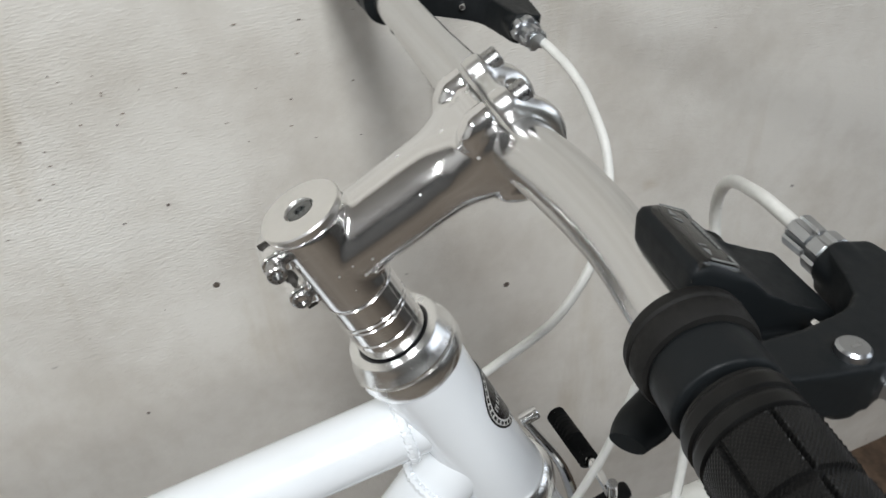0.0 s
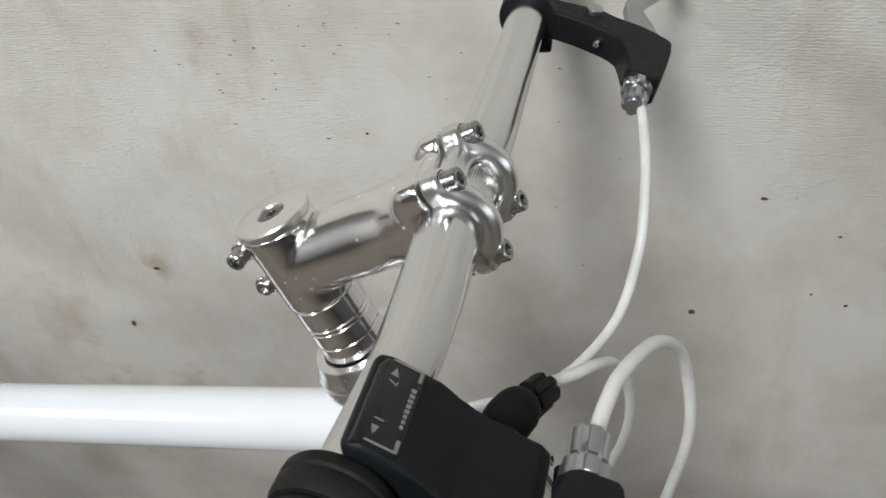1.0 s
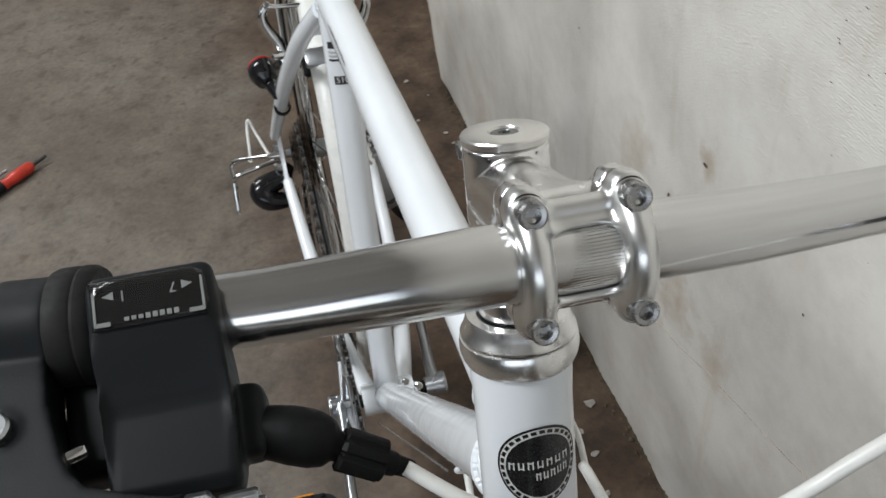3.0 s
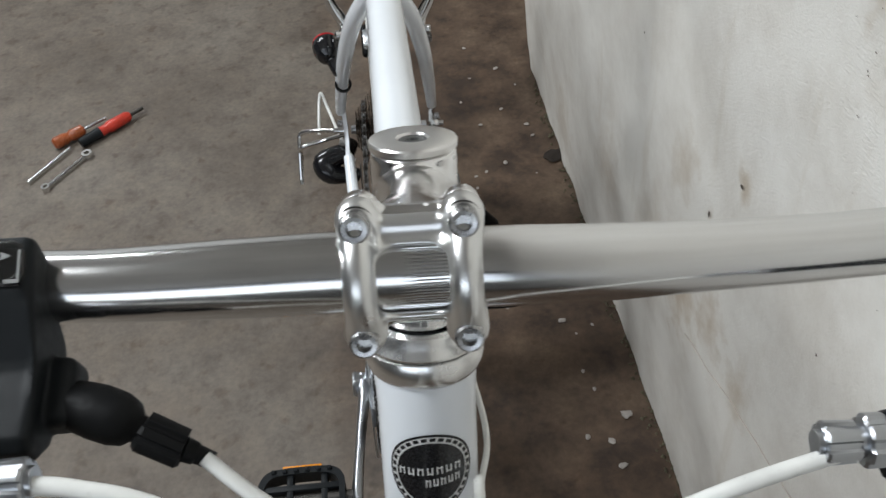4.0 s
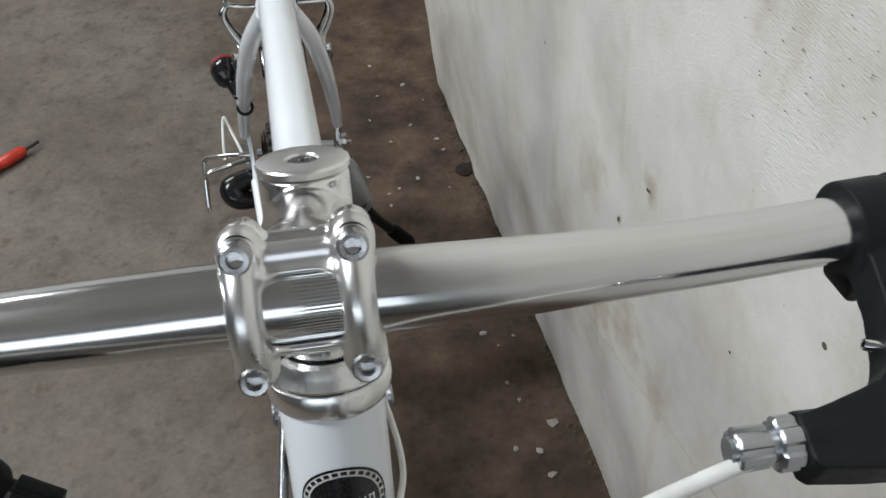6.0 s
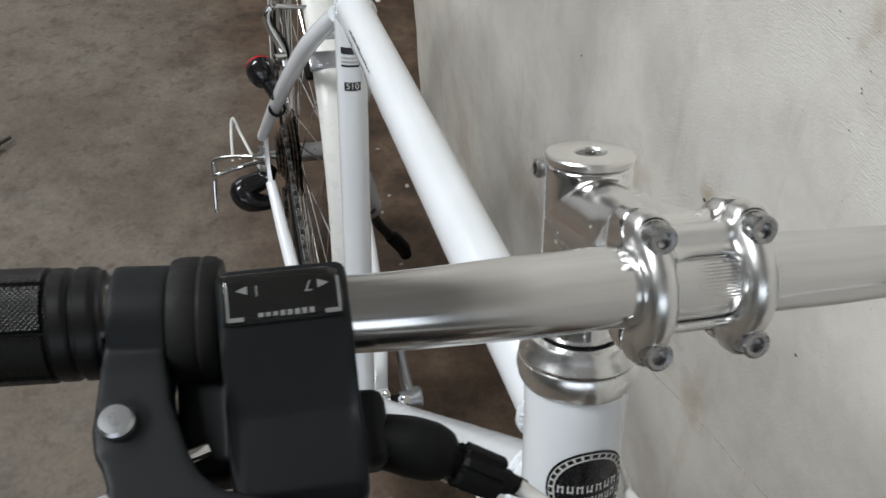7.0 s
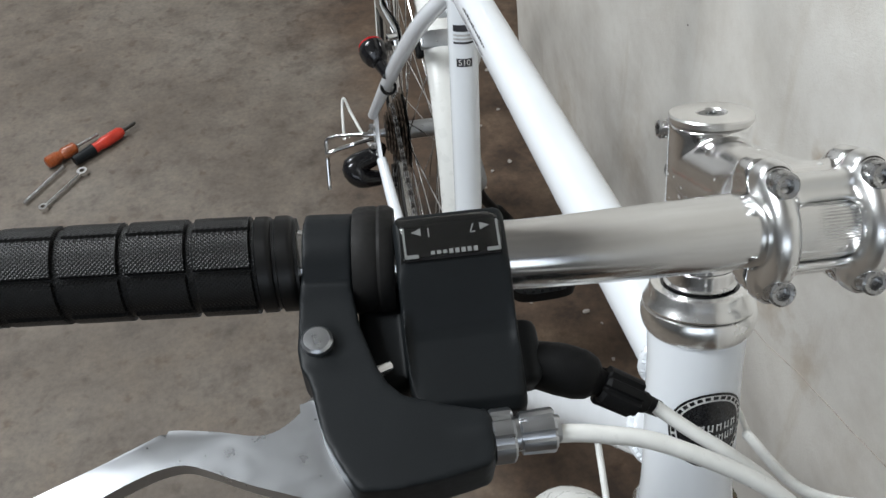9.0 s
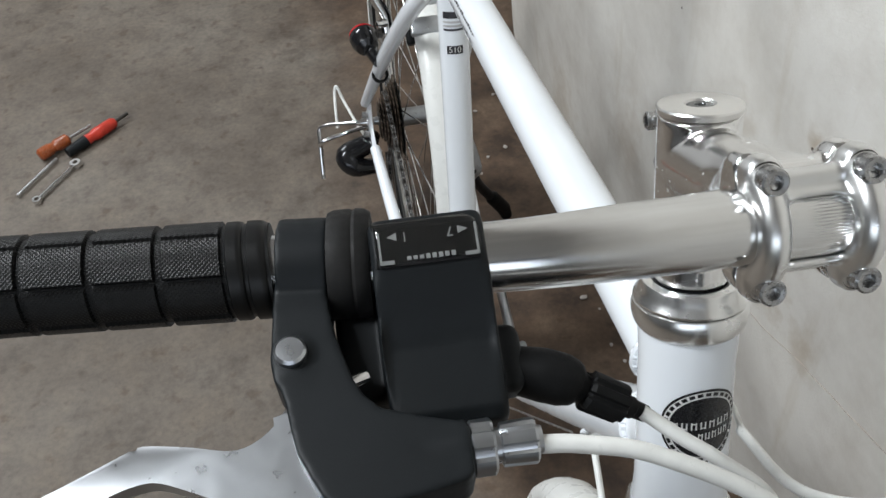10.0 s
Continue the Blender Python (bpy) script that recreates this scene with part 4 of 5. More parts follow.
# ---- cables: in the bicycle's axes ----
def cable(pts, r=0.0025, mat=CABLE_WHITE, name="cable_housing", label=""):
    return part(name, tube([V(p) for p in pts], r, 14, per=10), mat, bicycle, label)


# front brake, from the right lever's adjuster round the head tube and down to the fork
cable([(0.1163, 0.1514, 0.0138), (0.1029, 0.1536, 0.0129), (0.0815, 0.1590, 0.0083), (0.0483, 0.1725, -0.0087), (0.0264, 0.1851, -0.0400), (0.0217, 0.1935, -0.0897), (0.022, 0.188, -0.147), (0.036, 0.176, -0.205), (0.048, 0.160, -0.245)], 0.0027, label="white brake cable housing")
# gear cable
cable([(0.0745, 0.1345, -0.0090), (0.0630, 0.1430, -0.0150), (0.0516, 0.1495, -0.0216), (0.0324, 0.1572, -0.0404), (0.0231, 0.1651, -0.0672), (0.0192, 0.1660, -0.0976), (0.0198, 0.1577, -0.1297), (0.026, 0.130, -0.185), (0.028, 0.085, -0.245), (0.022, 0.030, -0.300)], 0.0024, label="white gear cable housing")
# rear brake, from the left lever's adjuster to the left of the head tube
cable([(-0.1104, 0.1603, 0.0020), (-0.0953, 0.1622, -0.0008), (-0.0790, 0.1640, -0.0058), (-0.0608, 0.1652, -0.0160), (-0.0385, 0.1645, -0.0380), (-0.0223, 0.1548, -0.0728), (-0.0150, 0.1251, -0.1119), (-0.0190, 0.0789, -0.1420)], 0.0026, label="white brake cable housing")
cable([(-0.020, 0.080, -0.1425), (-0.027, 0.050, -0.155), (-0.026, 0.010, -0.166), (-0.018, -0.060, -0.177)], 0.0016, CABLE_WHITE, "cable_liner")

# ---- wheels ----
def wheel(hub, label, m=None, cassette=False):
    prof = [(0.0155 * math.cos(a), 0.318 + 0.0150 * math.sin(a) + 0.003) for a in (2 * math.pi * k / 16 for k in range(16))]
    rim_prof = [(-0.0115, 0.3165), (-0.0115, 0.300), (-0.007, 0.2945), (0.007, 0.2945), (0.0115, 0.300), (0.0115, 0.3165), (0.008, 0.3130), (-0.008, 0.3130)]
    w = part("rear_wheel" if cassette else "front_wheel", lathe(rim_prof, hub, (1, 0, 0), 96, closed=True), CHROME, bicycle, label, m)
    part("tyre", lathe(prof, hub, (1, 0, 0), 96, closed=True), RUBBER, w)
    part("hub", lathe([(-0.060, 0), (-0.060, 0.006), (-0.035, 0.008), (-0.034, 0.021), (-0.031, 0.021), (-0.028, 0.0145), (0.012, 0.0145), (0.016, 0.021), (0.019, 0.021), (0.021, 0.010), (0.060, 0.006), (0.060, 0)], hub, (1, 0, 0), 36), CAST, w)
    n = 32
    for k in range(n):
        a = 2 * math.pi * k / n
        side = 1 if k % 2 else -1
        off = radians(52) * (1 if (k // 2) % 2 else -1)
        p0 = V((0.018 if side > 0 else -0.032, 0.019 * math.cos(a + off), 0.019 * math.sin(a + off)))
        p1 = V((side * 0.003, 0.2955 * math.cos(a), 0.2955 * math.sin(a)))
        part("spoke", tube([hub + p0, hub + p1], 0.0010, 6), CHROME, w)
    return w


def mudguard(hub, r, a0, a1, m=None):
    """A white mudguard with turned-in edges, from a0 to a1 degrees round the hub (0 ahead, 90 above)."""
    bm = bmesh.new()
    prof = [(-0.0235, -0.013), (-0.0235, -0.006), (-0.018, 0.0), (-0.009, 0.0030), (0.0, 0.0040), (0.009, 0.0030), (0.018, 0.0), (0.0235, -0.006), (0.0235, -0.013)]
    prof = [(x * 0.87, d) for x, d in prof]
    prof = prof + [(x * 0.93, d - 0.0018) for x, d in prof[::-1]]
    rows = []
    n = 90
    for i in range(n + 1):
        a = radians(a0 + (a1 - a0) * i / n)
        rows.append([bm.verts.new(hub + V((x, (r + d) * math.cos(a), (r + d) * math.sin(a)))) for x, d in prof])
    k = len(prof)
    for p, q in zip(rows, rows[1:]):
        for j in range(k):
            bm.faces.new((p[j], p[(j + 1) % k], q[(j + 1) % k], q[j]))
    bm.faces.new(rows[0])
    bm.faces.new(rows[-1][::-1])
    return part("mudguard", bm, FENDER_WHITE, bicycle, "white plastic mudguard", m, 40)


rear = wheel(HUB, "rear wheel with silver rim and spokes", cassette=True)
wheel(FRONT_HUB, "front wheel with silver rim and spokes", STEER)
guard = mudguard(HUB, 0.353, -48, 195)
mudguard(FRONT_HUB, 0.395, 97, 190, STEER)
part("guard_bracket", box(bmesh.new(), frame_of(HUB + V((0, 0.353 * math.cos(radians(56)), 0.353 * math.sin(radians(56)))), (1, 0, 0), (0, -0.83, 0.56)), 0.050, 0.022, 0.0105, 0.002), CAST, guard)
bm = tube([V((0.030, -0.545, -0.268)), V((0.012, -0.552, -0.262)), V((-0.004, -0.556, -0.260))], [0.0012, 0.0022, 0.004], 10, per=4)
part("wire_end", bm, GLOSS_BLACK, bicycle)

# fork
fork = part("fork", tube([on_steer(-0.230, 0, 0), on_steer(-0.252, 0, 0)], [0.0200, 0.0190], 30), WHITE, bicycle, "white steel fork", STEER)
part("fork_crown", box(bmesh.new(), frame_of(on_steer(-0.256), (1, 0, 0), PERP), 0.098, 0.036, 0.028, 0.010, 3), WHITE, fork)
for sx in (-1, 1):
    top, low = on_steer(-0.256, 0, sx * 0.038), FRONT_HUB + V((sx * 0.052, 0, 0.008))
    part("fork_blade", tube([top, top.lerp(low, 0.4) + UP * 0 + V((sx * 0.004, 0, 0)), low], [0.0155, 0.014, 0.0095], 24, per=6), WHITE, fork)
    boss = on_steer(-0.344, 0.018, sx * 0.042)
    tip = boss + UP * 0.098 + V((sx * 0.012, 0.004, 0))
    arm = part("brake_arm", tube([boss, boss.lerp(tip, 0.5) + PERP * 0.006, tip], [0.0075, 0.0060, 0.0045], 14, squash=0.6, per=4), CHROME, fork, "silver front brake arm", None)
    part("arm_bolt", socket_bolt(tip + PERP * 0.010, PERP, 0.0042, 0.012), CHROME, arm)
    part("brake_pad", box(bmesh.new(), frame_of(on_steer(-0.316, 0.026, sx * 0.020), PERP, (0, 0, 1)), 0.060, 0.010, 0.010, 0.003), RUBBER, arm)
crossing = [on_steer(-0.248, 0.040, -0.052), on_steer(-0.246, 0.044, -0.020), on_steer(-0.245, 0.046, 0.014), on_steer(-0.232, 0.046, 0.034), on_steer(-0.208, 0.050, 0.044)]
noodle = part("brake_boot", tube([crossing[0].lerp(crossing[1], 0.4), crossing[1]], [0.0052, 0.0052], 20), RUBBER, fork)
bm = bmesh.new()
for k in range(14):
    c = crossing[0].lerp(crossing[2], 0.12 + 0.048 * k)
    lathe([(-0.0012, 0.0040), (0, 0.0062), (0.0012, 0.0040)], c, crossing[1] - crossing[0], 18, bm)
part("boot_rib", bm, RUBBER, noodle)
part("brake_noodle", tube(crossing[1:], 0.0028, 14, per=8), CHROME, fork)

# ---- drive train ----
RING_X = 0.0455


def toothed(o, r, teeth, x, thick=0.0022, hole=0.30, mat=DARK_STEEL, name="cog", parent=None, label=""):
    pts = []
    for k in range(teeth * 4):
        a = 2 * math.pi * k / (teeth * 4)
        pts.append(((r + (0.0036 if k % 4 in (1, 2) else -0.0008)) * math.cos(a), (r + (0.0036 if k % 4 in (1, 2) else -0.0008)) * math.sin(a)))
    m = frame_of(V(o) + V((x, 0, 0)), (0, 1, 0), (0, 0, 1))
    bm = bmesh.new()
    k = len(pts)
    inner = [(math.cos(2 * math.pi * i / k) * r * hole, math.sin(2 * math.pi * i / k) * r * hole) for i in range(k)]
    vs = [[bm.verts.new(m @ V((px, py, z))) for px, py in ring] for ring, z in ((pts, -thick / 2), (pts, thick / 2), (inner, thick / 2), (inner, -thick / 2))]
    for a, b in zip(vs, vs[1:] + vs[:1]):
        for i in range(k):
            bm.faces.new((a[i], a[(i + 1) % k], b[(i + 1) % k], b[i]))
    return part(name, bm, mat, parent or bicycle, label)


chainring = toothed(BB, 0.088, 44, RING_X, 0.003, 0.62, DARK_STEEL, "chainring", label="dark steel chainring")
for k in range(5):
    a = radians(72 * k + 20)
    part("spider_arm", tube([BB + V((RING_X + 0.006, 0, 0)), BB + V((RING_X + 0.003, 0.060 * math.cos(a), 0.060 * math.sin(a)))], [0.011, 0.006], 12, squash=0.4), CAST, chainring)
part("chain_guard", lathe([(0.0055, 0.088), (0.0055, 0.0965), (0.0075, 0.0965), (0.0075, 0.088)], BB + V((RING_X, 0, 0)), (1, 0, 0), 96, closed=True), CAST, chainring, "silver chain guard ring")
cassette = part("cassette", lathe([(0.020, 0.012), (0.020, 0.016), (0.052, 0.014), (0.052, 0.008)], HUB, (1, 0, 0), 30), DARK_STEEL, bicycle, "brown oily seven-speed cassette")
for i in range(7):
    toothed(HUB, 0.0575 - 0.0052 * i, 28 - 2 * i, 0.0245 + 0.0042 * i, 0.0020, 0.35, RUSTY, "cog", cassette)
part("spoke_guard", lathe([(0.0195, 0.022), (0.0195, 0.069), (0.0207, 0.069), (0.0207, 0.022)], HUB, (1, 0, 0), 60, closed=True), SMOKED, cassette)


def crank(sx, ahead):
    """An arm from the bracket's axle to the pedal, and the pedal on it."""
    d = V((0, 1, 0.10)) * (1 if ahead else -1)
    d.normalize()
    x0, x1 = sx * 0.064, sx * 0.075
    o = BB + V((x0, 0, 0))
    e = BB + V((x1, 0, 0)) + d * 0.168
    bm = tube([o - d * 0.006, o + d * 0.03, o.lerp(e, 0.5), e - d * 0.01, e + d * 0.010], [0.0150, 0.0125, 0.0100, 0.0110, 0.0095], 24, squash=0.62, per=5, up=(1, 0, 0))
    arm = part("crank", bm, CAST, bicycle, "silver alloy crank")
    part("crank_boss", lathe([(-0.014, 0), (-0.014, 0.012), (0.010, 0.0165), (0.013, 0.0150), (0.013, 0.0)], o, (sx, 0, 0), 30), CAST, arm)
    part("axle", lathe([(-0.034, 0), (-0.034, 0.0085), (-0.010, 0.0085), (-0.010, 0)], o, (sx, 0, 0), 24), RUBBER, arm)
    c = e + V((sx * 0.064, 0, 0))
    ped = part("pedal", tube([e, c + V((sx * 0.044, 0, 0))], [0.0075, 0.0065], 18), DARK_STEEL, bicycle, "black cage pedal with an amber reflector" if sx > 0 else "black cage pedal")
    cage = bmesh.new()
    rim = smooth_outline([(-0.048, -0.024), (-0.030, -0.036), (0.030, -0.036), (0.048, -0.024), (0.052, 0.0), (0.048, 0.024), (0.030, 0.036), (-0.030, 0.036), (-0.048, 0.024), (-0.050, 0.0)], 5)
    inner = [(x * 0.86, y * 0.78) for x, y in rim]
    k = len(rim)
    vs = [[cage.verts.new(c + V((x, y, z))) for x, y in ring] for ring, z in ((rim, -0.011), (rim, 0.011), (inner, 0.011), (inner, -0.011))]
    for a, b in zip(vs, vs[1:] + vs[:1]):
        for i in range(k):
            cage.faces.new((a[i], a[(i + 1) % k], b[(i + 1) % k], b[i]))
    for sy in (-1, 1):
        box(cage, pose(*(c + V((0, sy * 0.0125, 0)))), 0.092, 0.008, 0.018, 0.002)
    for px in (-0.026, 0.014):
        box(cage, pose(*(c + V((px, 0, 0)))), 0.008, 0.060, 0.016, 0.002)
    for px in (-0.032, -0.019, -0.006, 0.007, 0.020, 0.033):
        for sy in (-1, 1):
            box(cage, pose(*(c + V((px, sy * 0.0325, 0.0120)))), 0.005, 0.005, 0.005, 0.001, 1)
    if sx < 0:
        bmesh.ops.rotate(cage, verts=cage.verts, cent=c, matrix=Matrix.Rotation(radians(-8), 3, "X"))
    part("cage", cage, BLACK, ped)
    for sy in (-1, 1) if sx > 0 else ():
        part("reflector", box(bmesh.new(), pose(*(c + V((0, sy * 0.0385, 0.002)))), 0.046, 0.0045, 0.015, 0.001), AMBER, ped, "amber reflector")


crank(1, True)
crank(-1, False)

# chain: upper and lower runs with the links round the sprockets
COG_X, COG_R, RING_R = 0.037, 0.042, 0.0895
UPPER_PULLEY, LOWER_PULLEY = HUB + V((0.043, 0.018, -0.078)), HUB + V((0.043, 0.045, -0.140))


def arc_points(o, x, r, a0, a1, n):
    return [V(o) + V((x, r * math.cos(radians(a0 + (a1 - a0) * i / n)), r * math.sin(radians(a0 + (a1 - a0) * i / n)))) for i in range(n + 1)]


loop = arc_points(BB, RING_X, RING_R, 100, -105, 26) + [BB.lerp(LOWER_PULLEY, t) + V((RING_X * (1 - t), 0, -RING_R * (1 - t) - 0.017 * t)) for t in (0.25, 0.5, 0.75)]
loop += arc_points(LOWER_PULLEY, 0, 0.0175, -90, -250, 6) + arc_points(UPPER_PULLEY, 0, 0.0175, -80, 100, 6)[1:-1]
loop += arc_points(HUB, COG_X, COG_R, -60, -262, 12)
dist = [0.0]
closed_loop = loop + [loop[0]]
for p, q in zip(closed_loop, closed_loop[1:]):
    dist.append(dist[-1] + (q - p).length)
total = dist[-1]
links = int(total / 0.0127)
chain_body = None
for i in range(links):
    def along(s):
        s %= total
        j = max(k for k in range(len(dist)) if dist[k] <= s)
        j = min(j, len(closed_loop) - 2)
        span = dist[j + 1] - dist[j]
        return closed_loop[j].lerp(closed_loop[j + 1], (s - dist[j]) / span if span else 0)
    p, q = along(i * total / links), along((i + 1) * total / links)
    c, d = (p + q) / 2, (q - p).normalized()
    wide = 0.0052 if i % 2 else 0.0036
    bm = bmesh.new()
    for sx in (-1, 1):
        box(bm, frame_of(c + V((sx * wide / 2, 0, 0)), d, (1, 0, 0)), (q - p).length * 1.45, 0.0011, 0.0078, 0.0004, 1)
    if chain_body is None:
        sweep(bm, [p - V((0.0035, 0, 0)), p + V((0.0035, 0, 0))], 0.0036, 8)
        chain_body = part("chain", bm, DARK_STEEL, bicycle, "dark oily roller chain")
    else:
        sweep(bm, [p - V((0.0032, 0, 0)), p + V((0.0032, 0, 0))], 0.0036, 8)
        part("link", bm, STEEL if i % 2 else DARK_STEEL, chain_body)

# rear derailleur with its cage, and the chromed guard hoop round it
rd = part("rear_derailleur", tube([HUB + V((0.062, 0.004, -0.022)), HUB + V((0.074, 0.006, -0.040)), HUB + V((0.108, 0.016, -0.050)), HUB + V((0.098, 0.030, -0.064)), HUB + V((0.056, 0.020, -0.078))], [0.012, 0.016, 0.019, 0.017, 0.011], 24, per=5), GLOSS_BLACK, bicycle, "black rear derailleur")
for pulley in (UPPER_PULLEY, LOWER_PULLEY):
    toothed(pulley, 0.0165, 11, 0.0, 0.004, 0.2, BLACK, "jockey_wheel", rd)
for off in (0.008, -0.008):
    m = frame_of((UPPER_PULLEY + LOWER_PULLEY) / 2 + V((off, 0, 0)), LOWER_PULLEY - UPPER_PULLEY, (0, 1, 0.2))
    part("derailleur_cage", prism(smooth_outline([(-0.046, -0.010), (0.0, -0.006), (0.044, -0.011), (0.046, 0.010), (0.0, 0.008), (-0.046, 0.011)], 4), m, 0.0018), DARK_STEEL, rd)
for dz in (0.0, -0.020):
    hoop = [HUB + V((0.070, -0.004, -0.004 + dz * 0.4)), HUB + V((0.105, -0.018, -0.012 + dz)), HUB + V((0.143, -0.034 + 0.022 * (dz < 0), -0.027 + dz * 0.6)), HUB + V((0.148, -0.020, -0.048 + dz)), HUB + V((0.151, 0.006, -0.092 + dz * 0.5))]
    part("derailleur_guard", tube(hoop, 0.0036, 14, per=6), CHROME, rd, "bent chrome derailleur guard")
cable([(0.058, -0.775, -0.672), (0.078, -0.850, -0.690), (0.098, -0.915, -0.675), (0.107, -0.932, -0.655), (0.112, -0.925, -0.668), (0.116, -0.880, -0.700)], 0.0024, CABLE_WHITE, "gear_cable_loop")

# rear brake arms behind the seat stays, cranked at the top, joined by the noodle
for sx in (-1, 1):
    knee = [V((sx * 0.046, -0.690, -0.402)), V((sx * 0.048, -0.698, -0.380)), V((sx * 0.060, -0.700, -0.356)), V((sx * 0.064, -0.700, -0.338)), V((sx * 0.057, -0.702, -0.325))]
    arm = part("brake_arm", tube(knee, [0.0090, 0.0078, 0.0062, 0.0056, 0.0044], 18, squash=0.6, per=5), CHROME, bicycle, "silver rear brake arm")
    part("arm_bolt", socket_bolt(knee[0] + V((sx * 0.014, 0.006, 0.016)), (sx, 0.25, 0.15), 0.0046, 0.014), CHROME, arm)
    part("pad_nut", socket_bolt(knee[0] + V((sx * 0.015, 0.008, 0.004)), (sx, 0.25, 0.1), 0.0058, 0.006), DARK_STEEL, arm)
    part("anchor_bolt", socket_bolt(knee[-1] + V((0, 0.009, 0.006)), (0, 0.8, 0.6), 0.0042, 0.012), CHROME, arm)
    part("brake_pad", box(bmesh.new(), frame_of(V((sx * 0.022, -0.662, -0.384)), (0, 0.70, -0.70), (1, 0, 0)), 0.040, 0.011, 0.013, 0.004, 3), RUBBER, arm)
part("brake_noodle", tube([V((-0.060, -0.700, -0.330)), V((-0.030, -0.702, -0.331)), V((0.028, -0.702, -0.330)), V((0.058, -0.702, -0.326))], 0.0030, 12, per=5), CHROME, bicycle)
part("noodle_boot", tube([V((-0.026, -0.702, -0.331)), V((-0.004, -0.702, -0.331))], [0.0048, 0.0040], 16), RUBBER, bicycle)
cable([(-0.014, -0.455, -0.185), (-0.022, -0.520, -0.195), (-0.032, -0.600, -0.215), (-0.040, -0.660, -0.262), (-0.052, -0.690, -0.318)], 0.0026, CABLE_WHITE, "cable_housing")

# tail lamp on the right seat stay
LAMP = V((0.0741, -0.7150, -0.4254))
lamp = part("tail_lamp", lathe([(-0.022, 0), (-0.021, 0.008), (-0.016, 0.0145), (-0.006, 0.0185), (0.004, 0.0192), (0.006, 0.0185), (0.006, 0)], LAMP, (0.12, -0.97, 0.12), 36), GLOSS_BLACK, bicycle, "small black tail lamp with a red lens")
part("red_lens", lathe([(0.006, 0.0188), (0.010, 0.0182), (0.015, 0.0140), (0.0175, 0.0070), (0.018, 0)], LAMP, (0.12, -0.97, 0.12), 36), RED_LENS, lamp, "red lens")
part("lamp_strap", tube([LAMP + V((-0.004, 0.008, -0.006)), LAMP + V((-0.013, 0.036, -0.014))], [0.0100, 0.0075], 16), GLOSS_BLACK, lamp)
stay_dir = (HUB + V((0.068, 0.018, 0.030))) - (BB + SEAT_DIR * 0.505)
part("rubber_band", lathe([(-0.0024, 0.0080), (-0.0024, 0.0112), (0.0024, 0.0112), (0.0024, 0.0080)], BB + SEAT_DIR * 0.505 + V((0.012, -0.006, 0)) + ((HUB + V((0.072, 0.018, 0.034))) - (BB + SEAT_DIR * 0.505 + V((0.012, -0.006, 0)))) * 0.625 + V((0.0086, 0, 0.001)), stay_dir, 30, closed=True), RUBBER, bicycle)

# kickstand
ks = [HUB + V((-0.076, 0.026, -0.020)), V((-0.0920, -0.7910, -0.7520)), V((-0.1215, -0.8465, -0.8450)), V((-0.1849, -0.8904, -0.9600))]
stand = part("kickstand", tube(ks[1:], [0.0095, 0.0090, 0.0088], 20, per=6), BLACK, bicycle, "black kickstand leg on a silver bracket")
part("stand_plate", prism(smooth_outline([(-0.046, -0.012), (0.030, -0.019), (0.050, -0.006), (0.050, 0.008), (0.030, 0.017), (-0.046, 0.012)], 4), frame_of(ks[0].lerp(ks[1], 0.6), ks[1] - ks[0], (1, 0, 0.3)), 0.007, 0.001), CAST, stand, "flat silver kickstand bracket")
part("rubber_foot", tube([ks[-1].lerp(ks[-2], 0.55), ks[-1].lerp(ks[-2], 0.50), ks[-1].lerp(ks[-2], 0.05), ks[-1] + V((-0.004, 0.002, -0.016))], [0.0095, 0.0132, 0.0135, 0.0110], 24), RUBBER, stand)

# cable stops on the down tube, and the bare wire under it
DT_DIR = (BB - DT0).normalized()
for u, x in ((0.840, -0.0120), (0.680, -0.0120)):
    o = DT0.lerp(BB, u) + V((x, 0, 0)) + V((0, DT_DIR.z, -DT_DIR.y)) * 0.0200
    stop = part("cable_stop", lathe([(-0.010, 0), (-0.010, 0.0042), (-0.002, 0.0046), (0.0, 0.0040), (0.0, 0)], o, DT_DIR, 20), WHITE, bicycle)
    part("stop_adjuster", lathe([(-0.022, 0.0), (-0.022, 0.0030), (-0.0205, 0.0044), (-0.0125, 0.0044), (-0.0115, 0.0034), (-0.010, 0.0034), (-0.010, 0)], o, DT_DIR, 24), CHROME, stop, "chromed cable adjuster")
part("bare_wire", tube([V((0.0210, -0.3465, -0.7170)), V((0.0210, -0.0178, -0.2881))], 0.0008, 8), STEEL, bicycle)

# cable guide ring under the down tube and the bare wire to it
g = V((0.010, -0.012, -0.280))
ringm = bmesh.new()
sweep(ringm, [g + V((0.0062 * math.cos(a), 0.0020 * math.sin(a), 0.0062 * math.sin(a))) for a in (2 * math.pi * k / 24 for k in range(24))], 0.0019, 10, closed=True)
part("cable_guide", ringm, WHITE, bicycle)
cable([(0.010, -0.012, -0.282), (0.014, 0.030, -0.300), (0.022, 0.085, -0.320)], 0.0023)

# ---- markings ----
def on_tube(origin, axis, facing, r, x, y, h=0.0):
    """A place on a tube's skin: x round it from the facing side, y up along the axis."""
    axis, facing = V(axis).normalized(), V(facing)
    facing = (facing - axis * facing.dot(axis)).normalized()
    side = axis.cross(facing)
    a = x / r
    return V(origin) + axis * y + (facing * math.cos(a) + side * math.sin(a)) * (r + h)


